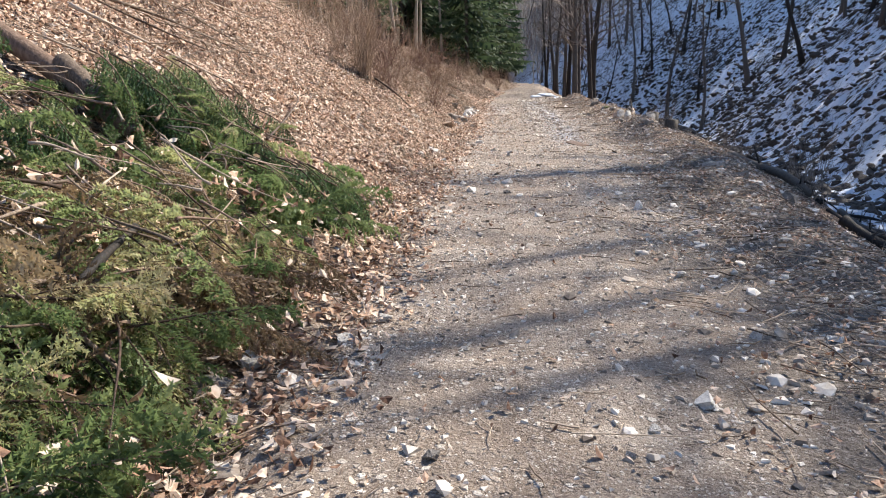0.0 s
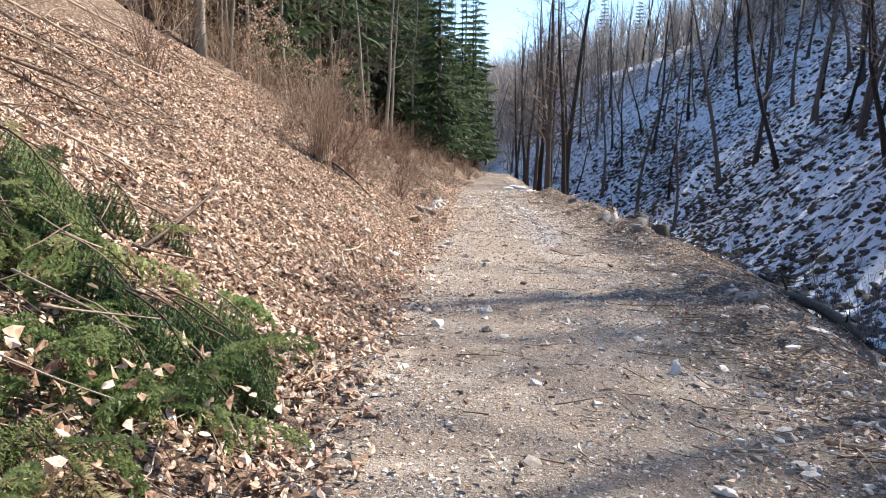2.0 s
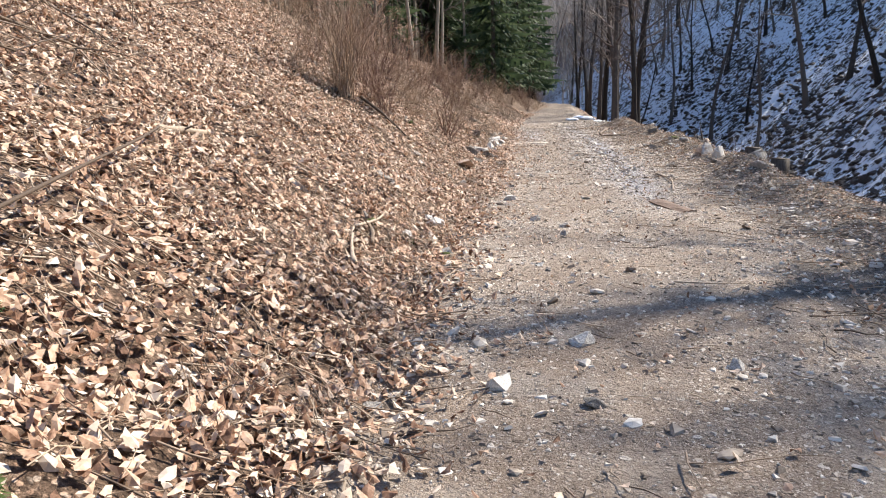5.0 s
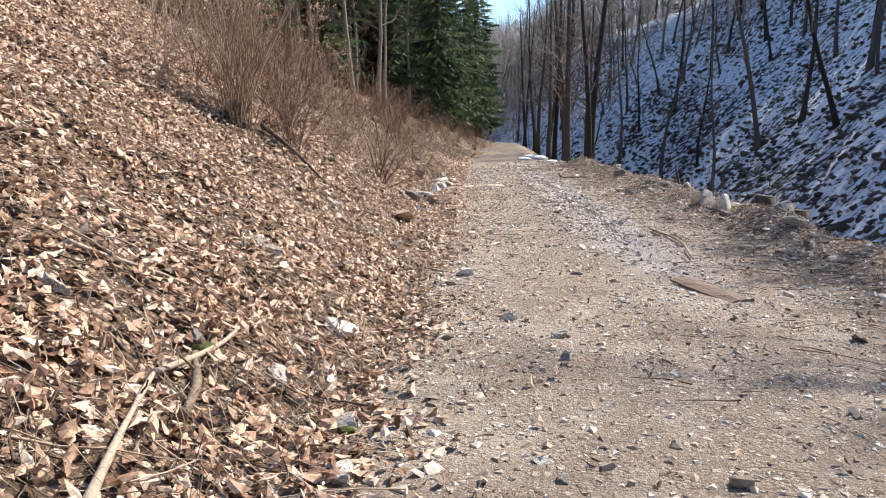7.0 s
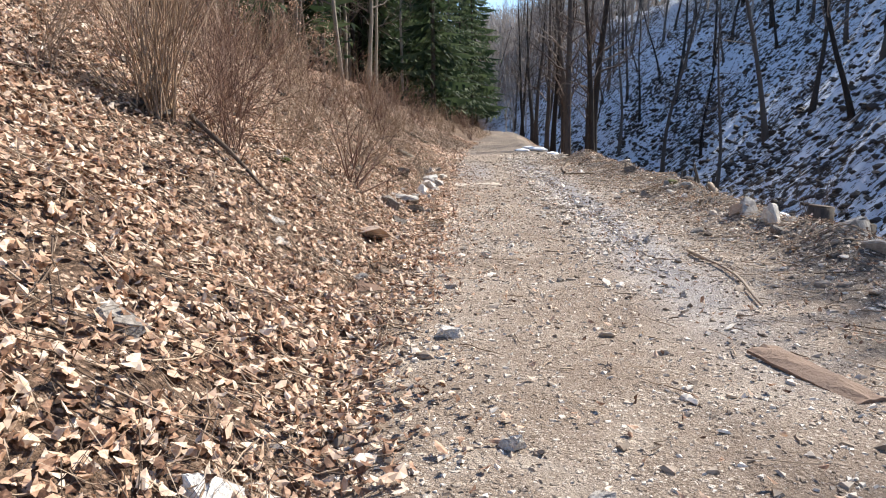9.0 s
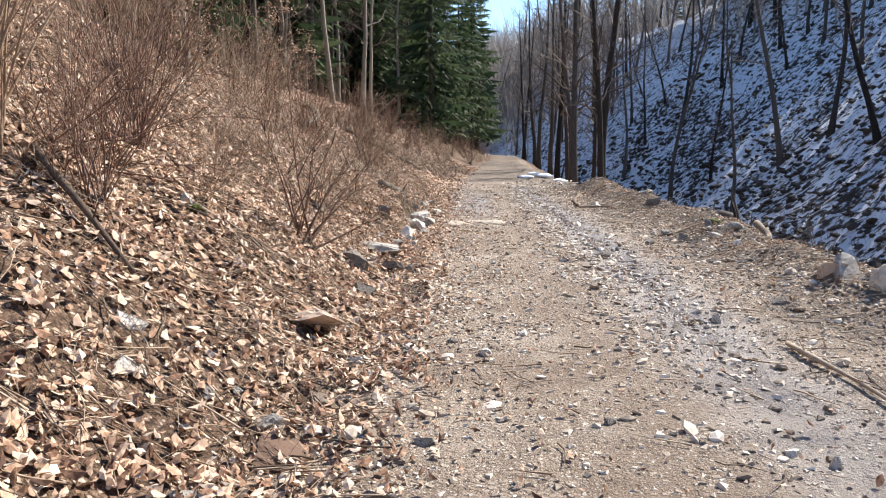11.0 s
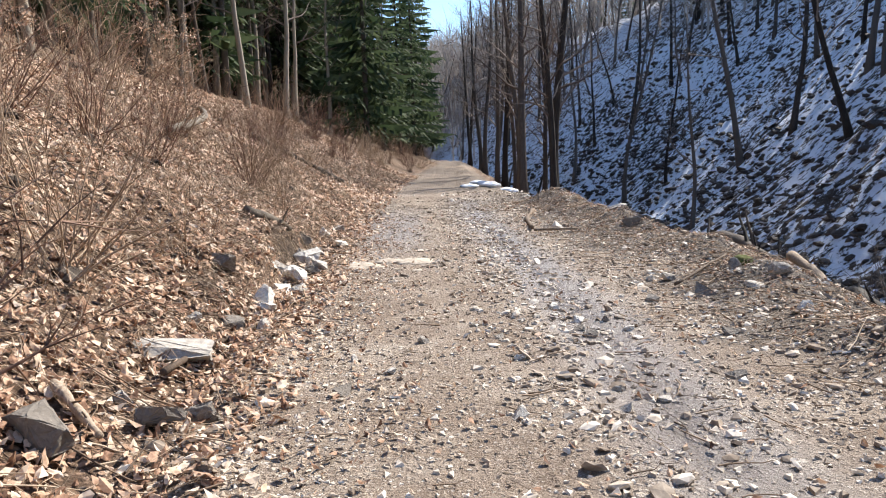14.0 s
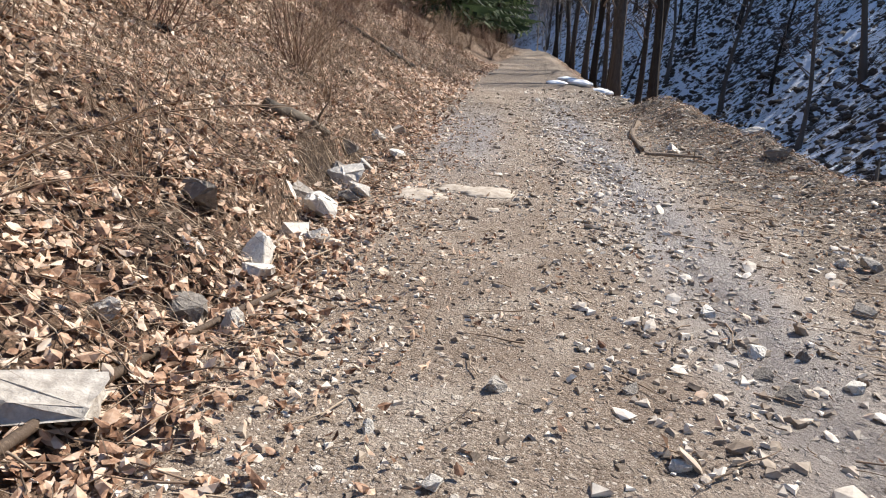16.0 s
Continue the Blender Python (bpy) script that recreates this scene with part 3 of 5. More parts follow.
# close-set trees whose crowns shade the beginning of the track
SHADE = [bare_tree(160 + i, 18, 0.2, 0.25, 30, 6, 2, lean=-0.05, spread_by=0.27, label="densely branched bare tree on the shaded slope", group="trees on the snowy slope") for i in range(2)]
for i, (x, y, s) in enumerate([(15.2, 12.6, 0.9), (16.6, 14.6, 1.0), (15.4, 16.6, 0.95), (17.4, 17.8, 1.0), (16.2, 19.8, 0.9), (18.2, 21.6, 1.05), (17.0, 23.6, 0.95), (19.2, 25.2, 1.0), (18.0, 27.2, 0.9), (20.4, 20.4, 1.1), (19.4, 16.0, 1.0), (21.2, 24.0, 1.1), (18.6, 12.8, 1.0), (17.6, 10.4, 0.9), (15.2, 21.6, 1.0), (15.8, 24.4, 1.0), (14.9, 26.2, 0.9)]):
    put(SHADE[i % 2], USED, stand(x, y, 131 * i, s, tilt=(0, -6 + i % 4)))
for i, (x, y, s) in enumerate([(21.0, 15.0, 0.78), (22.0, 20.5, 0.82), (21.5, 26.5, 0.8), (23.5, 31.0, 0.75)]):
    put(LOW[i % 2], USED, stand(x, y, 53 * i, s))
for i in range(34):
    y = 30 + 34 * ((i * 0.618) % 1)
    x = float(stream(y)) + 14 + 10 * ((i * 0.414) % 1)
    put(SLOPE[i % 5], USED, stand(x, y, 97 * i, 0.55 + 0.3 * ((i * 0.27) % 1), tilt=(0, -9)))

# pale slender trunks along the edge of the stand
EDGE = [bare_tree(110 + i, 13 + i, 0.12 + 0.015 * i, 0.3, 16, 5, 2, bark=M_PALEBARK, lean=0.09 - 0.05 * i, spread_by=0.2, label="pale slender bare tree at the edge of the spruces", group="pale trees above the bank") for i in range(3)]
PALE = [(-9.2, 48.4), (-9.0, 60.6), (-7.4, 62.8), (-8.2, 55.0), (-10.0, 43.0), (-9.4, 38.0), (-4.6, 74.0), (-6.2, 68.5), (-10.4, 33.0)]
for k in range(34):
    y = 20 + 62 * ((k * 0.618) % 1)
    PALE.append((float(brow(y)) + rng.uniform(-2.5, 1.2), y))
for i, (x, y) in enumerate(PALE):
    put(EDGE[i % 3], USED, stand(x, y, 71 * i, 0.7 + 0.5 * ((i * 7) % 11) / 11))


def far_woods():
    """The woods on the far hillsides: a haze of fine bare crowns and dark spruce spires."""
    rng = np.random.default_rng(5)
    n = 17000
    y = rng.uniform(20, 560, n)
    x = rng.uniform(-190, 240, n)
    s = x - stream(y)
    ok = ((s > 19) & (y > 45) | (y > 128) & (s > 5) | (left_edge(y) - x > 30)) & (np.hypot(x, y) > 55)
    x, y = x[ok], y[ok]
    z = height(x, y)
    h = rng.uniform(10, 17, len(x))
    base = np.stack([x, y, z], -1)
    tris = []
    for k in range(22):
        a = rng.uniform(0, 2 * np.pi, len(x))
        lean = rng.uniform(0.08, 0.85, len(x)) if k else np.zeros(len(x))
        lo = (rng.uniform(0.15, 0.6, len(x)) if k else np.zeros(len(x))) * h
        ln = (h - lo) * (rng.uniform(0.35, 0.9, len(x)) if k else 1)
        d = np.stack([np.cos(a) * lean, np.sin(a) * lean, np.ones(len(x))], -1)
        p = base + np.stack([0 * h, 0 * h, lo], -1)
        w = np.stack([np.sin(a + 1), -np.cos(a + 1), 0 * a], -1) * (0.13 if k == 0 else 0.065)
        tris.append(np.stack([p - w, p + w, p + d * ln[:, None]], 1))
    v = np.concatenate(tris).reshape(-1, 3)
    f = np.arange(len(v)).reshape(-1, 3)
    tagged(new("far_woods", mesh_from("far_woods", v, f, M_HAZETWIG)), "hazy leafless woods on the far hillsides", "trees", kind="stuff")


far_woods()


# ---- shrubs ----
def shrub(seed, stems, h, spread_by, mat, twigs=4, thick=0.011, label="", droop=0.0):
    rng = np.random.default_rng(seed)
    tb, root = Build(), new("shrub")
    for i in range(stems):
        a, o = rng.uniform(0, 2 * np.pi), abs(rng.normal(0, spread_by))
        p0 = np.array([rng.normal(0, 0.1), rng.normal(0, 0.1), -0.06])
        ln = h * rng.uniform(0.45, 1.05)
        line = wander(rng, p0, (math.cos(a) * o, math.sin(a) * o, 1), ln, 8, 0.07, droop)
        sb = Build()
        sb.tube(line, np.linspace(thick * rng.uniform(0.6, 1.3), 0.002, 8), 5, False)
        part("stem", sb.mesh("shrub_stem", mat), root)
        for _ in range(twigs):
            q = rng.integers(2, 8)
            tw = wander(rng, line[q], line[q] - line[q - 1] + rng.normal(0, 0.09, 3), ln * rng.uniform(0.12, 0.4), 5, 0.13)
            tb.tube(tw[::2], np.linspace(thick * 0.42, 0.0015, 3), 3, False)
            if rng.uniform() < 0.6:
                s = wander(rng, tw[2], tw[3] - tw[2] + rng.normal(0, 0.05, 3), ln * 0.14, 3, 0.15)
                tb.tube(s, (0.003, 0.002, 0.0012), 3, False)
    tagged(part("twig_spray", tb.mesh("shrub_twigs", mat), root), kind="stuff")
    bb = Build()
    v, f = ico(2)
    v = v * (1 + 0.35 * rng.normal(0, 1, (len(v), 1)) * 0.5) * np.array([0.1, 0.1, 0.07])
    bb.add(v, f)
    part("root_stock", bb.mesh("shrub_root", M_DARKWOOD, True), root)
    return tagged(root, label, "shrub", "shrubs on the bank")


def place_shrub(ob, x, y, turn=0, lean=14, scale=1.0):
    ob.matrix_basis = stand(x, y, 0, scale) @ pose(0, 0, 0, 0, lean, turn)


place_shrub(shrub(1, 52, 2.8, 0.3, M_HAZEL, 4, 0.011, "many-stemmed tan coppice shrub growing from the leafy bank"), -3.68, 19.45, 0, 4)
place_shrub(shrub(2, 26, 1.5, 1.2, M_SHRUB, 6, 0.007, "low spreading reddish brush at the foot of the coppice", 0.06), -3.5, 20.0, 40, 40)
place_shrub(shrub(3, 10, 1.85, 0.6, M_SHRUB, 7, 0.016, "open reddish-brown shrub at the foot of the bank"), -2.1, 22.1, 0, 14)
SHRUBS = [shrub(10 + i, 16 + 4 * i, 1.5 + 0.15 * i, 0.7, M_SHRUB if i % 2 else M_HAZEL, 7, 0.008, "tangled leafless brush on the leafy bank", 0.02) for i in range(4)]
for i, (x, y, s) in enumerate([(-2.5, 24.6, 1.1), (-4.6, 27.9, 1.2), (-3.4, 25.6, 1.0), (-4.2, 23.0, 1.1), (-2.7, 20.9, 0.55), (-3.9, 30.5, 1.1), (-5.0, 31.5, 1.3), (-3.1, 33.0, 0.9), (-5.2, 36.0, 1.2), (-4.6, 20.6, 0.9), (-5.5, 25.0, 1.3), (-5.9, 28.5, 1.3), (-3.6, 37.0, 0.8), (-4.2, 41.0, 0.9), (-5.8, 22.0, 1.1), (-6.6, 17.0, 1.0), (-2.2, 26.3, 0.6), (-4.9, 34.0, 1.0), (-3.0, 22.2, 0.7), (-3.0, 19.6, 0.8), (-3.9, 19.4, 1.0), (-3.4, 20.6, 0.9), (-4.4, 18.6, 0.7), (-3.6, 21.6, 1.0)]):
    put(SHRUBS[i % 4], USED, stand(x, y, 0, s) @ pose(0, 0, 0, 0, 16, 83 * i))
for i in range(64):
    y = rng.uniform(26, 75) if i < 40 else rng.uniform(58, 115)
    x = float(left_edge(y)) - (rng.uniform(0.8, 5.0) if i < 40 else rng.uniform(0.3, 3.0))
    put(SHRUBS[i % 4], USED, stand(x, y, 0, rng.uniform(0.6, 1.3)) @ pose(0, 0, 0, 0, 16, 83 * i))
for i in range(34):
    y = 20 + 34 * ((i * 0.618) % 1)
    x = float(brow(y)) + rng.uniform(-1.5, 3.0)
    put(SHRUBS[(0, 2)[i % 2]], USED, stand(x, y, 0, rng.uniform(1.3, 2.1)) @ pose(0, 0, 0, 0, 4, 83 * i))


def young_beech(seed):
    """A sapling that still holds its dry leaves."""
    rng = np.random.default_rng(seed)
    tb, lb = Build(), Build()
    trunk = wander(rng, (0, 0, -0.1), (0.05, 0, 1), 3.4, 10, 0.05)
    tb.tube(trunk, np.linspace(0.03, 0.006, 10), 6)
    for i in range(46):
        q = trunk[rng.integers(2, 10)]
        tw = wander(rng, q, (*rng.normal(0, 1, 2), 0.35), rng.uniform(0.4, 1.0), 6, 0.12)
        tb.tube(tw, np.linspace(0.007, 0.002, 6), 3, False)
        for j in range(16):
            c = tw[rng.integers(2, 6)] + rng.normal(0, 0.06, 3)
            d = rng.normal(0, 1, 3)
            d /= np.linalg.norm(d)
            e = np.cross(d, rng.normal(0, 1, 3))
            e /= np.linalg.norm(e)
            lb.add([c - d * 0.045, c + e * 0.024, c + d * 0.045, c - e * 0.024 + np.array([0, 0, 0.012])], [[0, 1, 2], [0, 2, 3]])
    root = new("young_beech")
    part("trunk", tb.mesh("young_beech_trunk", M_PALEBARK), root)
    part("crown", lb.mesh("young_beech_leaves", M_LEAF, True), root, "dry coppery leaves still on the twigs")
    return tagged(root, "young beech holding dry coppery leaves at the wood edge", "tree", "young beeches")


BEECH = [young_beech(400), young_beech(401)]
for i, (x, y, k) in enumerate([(-7.6, 27.5, 1.0), (-8.4, 30.5, 1.2), (-6.9, 32.0, 0.8), (-9.3, 26.0, 1.1), (-8.6, 36.0, 1.2), (-5.6, 37.5, 0.7), (-7.8, 41.0, 1.0)]):
    put(BEECH[i % 2], USED, stand(x, y, 77 * i, k))
BRUSH = shrub(30, 22, 1.2, 0.8, M_BRANCH, 5, 0.007, "dark bare brush beside the stream")
for i, (x, y) in enumerate([(7.5, 24), (9.0, 33), (8.3, 27), (11.0, 38), (5.9, 31), (6.4, 36), (12.5, 45), (10.5, 20), (12.3, 27), (15.5, 38), (5.4, 12.0), (6.2, 15.0), (5.6, 18.0), (6.8, 21.0), (5.2, 24.5), (5.3, 9.0), (7.2, 17.5), (5.5, 27.5)]):
    put(BRUSH, USED, stand(x, y, 61 * i, 0.8 + 0.1 * (i % 4)))


# ---- stones ----
def stone(seed, flat=0.6, mat=M_ROCK, label="", name="stone"):
    """A broken angular block: the hull of a few points with its edges worn off."""
    rng = np.random.default_rng(seed)
    bm = bmesh.new()
    for _ in range(15):
        p = rng.normal(0, 1, 3)
        p = np.sign(p) * np.abs(p / np.abs(p).max()) ** 0.75 * rng.uniform(0.8, 1.0)
        bm.verts.new(p * np.array([1.0, rng.uniform(0.6, 0.9), flat]) * 0.5)
    hull = bmesh.ops.convex_hull(bm, input=bm.verts)
    bmesh.ops.delete(bm, geom=list({g for g in hull["geom_interior"] if isinstance(g, bmesh.types.BMVert)}), context="VERTS")
    bmesh.ops.bevel(bm, geom=bm.edges[:], offset=0.025, segments=1, affect="EDGES", clamp_overlap=True)
    bmesh.ops.triangulate(bm, faces=bm.faces[:])
    bmesh.ops.subdivide_edges(bm, edges=[e for e in bm.edges if e.calc_length() > 0.16], cuts=1)
    bmesh.ops.triangulate(bm, faces=bm.faces[:])
    for v in bm.verts:
        v.co *= 1 + 0.055 * float(rng.normal())
    me = bpy.data.meshes.new("stone")
    bm.to_mesh(me)
    bm.free()
    me.materials.append(mat)
    return tagged(new(name, me), label, "stone")


STONES = [stone(i, (0.45, 0.6, 0.75)[i % 3], M_ROCK, label="pale grey broken limestone lying on the track", name="stone") for i in range(6)]
for o in STONES:
    tagged(o, group="loose stones")


def lay(spots, sink=0.25, first=0):
    for i, (x, y, w) in enumerate(spots):
        bank = x < float(left_edge(y)) - 0.2
        m = Matrix.Translation((x, y, height1(x, y) + w * (0.2 - sink * 0.5 - 0.06 * bank))) @ pose(0, 0, 0, 0, 34 * bank) @ pose(0, 0, 0, (i * 31) % 40 - 20, (i * 17) % 36 - 18, (i * 97) % 360) @ Matrix.Scale(w, 4)
        put(STONES[(i + first) % 6], USED, m)


# where the walk begins
lay([(-1.25, 2.33, 0.26), (-1.16, 2.66, 0.21), (-1.18, 3.66, 0.15), (-0.69, 3.03, 0.15), (-0.53, 3.48, 0.11), (1.28, 2.21, 0.15), (-0.01, 1.6, 0.1), (-1.03, 1.97, 0.15), (1.79, 3.24, 0.12), (2.26, 3.24, 0.12), (0.97, 1.88, 0.07), (0.83, 1.63, 0.06), (0.05, 2.93, 0.07)])
lay([(1.74, 7.77, 0.2), (3.15, 7.87, 0.18), (0.22, 9.93, 0.18), (-0.27, 9.16, 0.2), (0.23, 8.91, 0.14), (-0.89, 11.88, 0.17), (-0.81, 9.06, 0.15), (3.6, 9.3, 0.3), (3.9, 9.0, 0.36), (2.4, 9.38, 0.17), (3.61, 12.16, 0.28), (3.58, 11.41, 0.3), (1.06, 9.5, 0.14), (1.69, 8.86, 0.13), (2.55, 7.86, 0.12), (3.46, 9.78, 0.3), (-0.92, 8.94, 0.15), (0.59, 7.12, 0.09)], first=2)
# by the coppice
lay([(-0.13, 14.77, 0.14), (0.2, 13.63, 0.13), (-0.99, 12.36, 0.19), (-1.41, 12.84, 0.22), (-2.08, 15.02, 0.26), (-1.84, 12.86, 0.17), (-1.31, 14.06, 0.24), (-1.45, 18.32, 0.25), (-2.45, 12.6, 0.19), (-0.5, 16.58, 0.2), (-0.06, 12.16, 0.08), (0.02, 11.98, 0.08), (3.9, 20.14, 0.5), (3.71, 21.8, 0.5), (-1.05, 13.8, 0.13), (0.2, 14.24, 0.14), (3.5, 17.74, 0.25), (3.7, 19.2, 0.35), (3.3, 20.8, 0.22)], first=1)
# by the open shrub
lay([(-1.19, 19.75, 0.2), (-0.24, 19.91, 0.13), (-0.56, 18.18, 0.11), (-2.07, 18.06, 0.22), (-1.64, 18.49, 0.1), (3.52, 22.23, 0.5), (2.64, 21.88, 0.2), (-1.75, 18.29, 0.15), (-2.23, 18.45, 0.17), (-2.78, 20.76, 0.24), (-1.49, 17.29, 0.13), (1.47, 18.08, 0.13), (1.33, 18.2, 0.11), (0.46, 18.52, 0.08), (1.35, 20.7, 0.15), (-0.5, 20.28, 0.1), (0.07, 20.47, 0.1), (1.86, 21.18, 0.16), (3.95, 21.9, 0.3)], first=3)
lay([(-1.19, 23.28, 0.24), (-0.42, 23.76, 0.17), (-0.13, 24.17, 0.11), (0.08, 25.0, 0.13), (0.62, 23.23, 0.18), (1.35, 23.76, 0.1), (1.49, 25.26, 0.17), (-1.55, 26.4, 0.23), (-1.72, 25.96, 0.2), (-1.75, 27.84, 0.3), (-1.49, 28.07, 0.27), (-1.89, 30.6, 0.3), (-1.62, 31.0, 0.25), (2.95, 26.66, 0.26), (3.85, 34.3, 0.5), (3.7, 32.5, 0.34), (3.49, 27.2, 0.26), (3.4, 26.55, 0.22), (3.77, 26.8, 0.24), (2.61, 25.14, 0.16), (1.59, 23.57, 0.12)], first=4)
lay([(1.3, 23.37, 0.1), (0.99, 23.48, 0.1), (2.18, 23.92, 0.14), (3.33, 25.47, 0.25), (-1.52, 23.15, 0.2), (-1.53, 26.73, 0.16), (-1.62, 25.44, 0.16), (-1.91, 28.54, 0.22), (-1.76, 30.3, 0.28), (-0.4, 24.53, 0.1), (1.43, 25.5, 0.13), (0.8, 24.46, 0.1), (0.7, 25.1, 0.1), (0.51, 25.54, 0.08), (1.34, 26.33, 0.13), (1.68, 25.74, 0.12), (1.84, 25.42, 0.13), (1.48, 25.78, 0.14), (2.5, 33.5, 0.34), (2.86, 27.6, 0.24), (2.37, 26.57, 0.17), (2.7, 27.7, 0.2)], first=5)
lay([(-1.3, 25.3, 0.22), (-1.42, 26.2, 0.26), (-1.25, 27.0, 0.2), (-1.5, 27.3, 0.3), (-1.35, 28.6, 0.26), (-1.6, 29.4, 0.34), (-1.45, 30.2, 0.3), (-1.3, 31.2, 0.26), (-1.7, 32.0, 0.3), (-1.55, 33.2, 0.3)], -0.1, 2)
lay([(-1.86, 26.4, 0.28), (-1.48, 26.35, 0.3), (-1.56, 25.42, 0.27), (-1.45, 27.9, 0.34), (-1.7, 28.2, 0.3), (-1.28, 28.7, 0.28), (-1.5, 29.2, 0.36), (-1.75, 25.0, 0.2), (-1.3, 23.0, 0.26), (-1.62, 22.4, 0.3), (-1.4, 21.6, 0.22)], -0.35, 1)
for seed, x, y, w, rz, lab in ((34, -1.62, 24.16, 0.55, 15, "large flat pale grey rock slab at the foot of the bank"), (31, -1.25, 17.98, 0.36, 20, "angular brown-grey boulder with a dark underside"), (32, -1.62, 20.05, 0.62, 160, "flat reddish-brown stone slab jutting from the bank"), (33, 3.4, 22.5, 0.5, 60, "brown boulder in the rubble at the edge")):
    o = stone(seed, 0.26 if seed in (32, 34) else 0.42, M_ROCK if seed == 34 else M_BROWNROCK, label=lab, name="boulder")
    o.matrix_basis = Matrix.Translation((x, y, height1(x, y) + w * {32: 0.02, 34: 0.06}.get(seed, 0.12))) @ pose(0, 0, 0, 6, 10, rz) @ Matrix.Scale(w, 4)


# ---- wood ----
def log_between(a, b, r0, r1, mat, label, name="log", stubs=3, seed=0, bend=0.03, cut=None, category="log"):
    """A trunk or bough from a to b (each x, y and the height over the ground)."""
    rng = np.random.default_rng(seed)
    pa, pb = (np.array([p[0], p[1], height1(p[0], p[1]) + p[2]]) for p in (a, b))
    n = 10
    k = np.linspace(0, 1, n)[:, None]
    line = pa + (pb - pa) * k
    ln = np.linalg.norm(pb - pa)
    bow = rng.normal(0, bend * ln * 0.7, 3) * np.array([1, 1, 0.4])
    line += np.sin(np.pi * k) * bow + np.sin(2 * np.pi * k + rng.uniform(0, 6)) * rng.normal(0, bend * ln * 0.15, 3)
    mid = line.mean(0)
    tb = Build()
    tb.tube(line - mid, np.linspace(r0, r1, n) * (1 + 0.14 * rng.normal(0, 1, n)), 10)
    snags = []
    for i in range(stubs):
        q = line[rng.integers(1, n - 1)] - mid
        s = wander(rng, q, rng.normal(0, 1, 3) + np.array([0, 0, 0.5]), r0 * rng.uniform(2, 7), 4, 0.15)
        sb = Build()
        sb.tube(s, np.linspace(r1 * 0.45, 0.004, 4), 5, False)
        snags.append(sb)
    root = new(name)
    root.location = mid
    part("stem", tb.mesh(name, mat), root)
    for sb in snags:
        part("snag", sb.mesh("snag", mat), root)
    if cut:
        cb = Build()
        d = (pa - line[1]) / np.linalg.norm(pa - line[1])
        cb.tube([pa - mid - d * 0.002, pa - mid + d * 0.006], [r0 * 0.93, r0 * 0.9], 10)
        part("cut_face", cb.mesh("cut_face", M_CUT), root, "fresh orange cut end")
    return tagged(root, label, category)


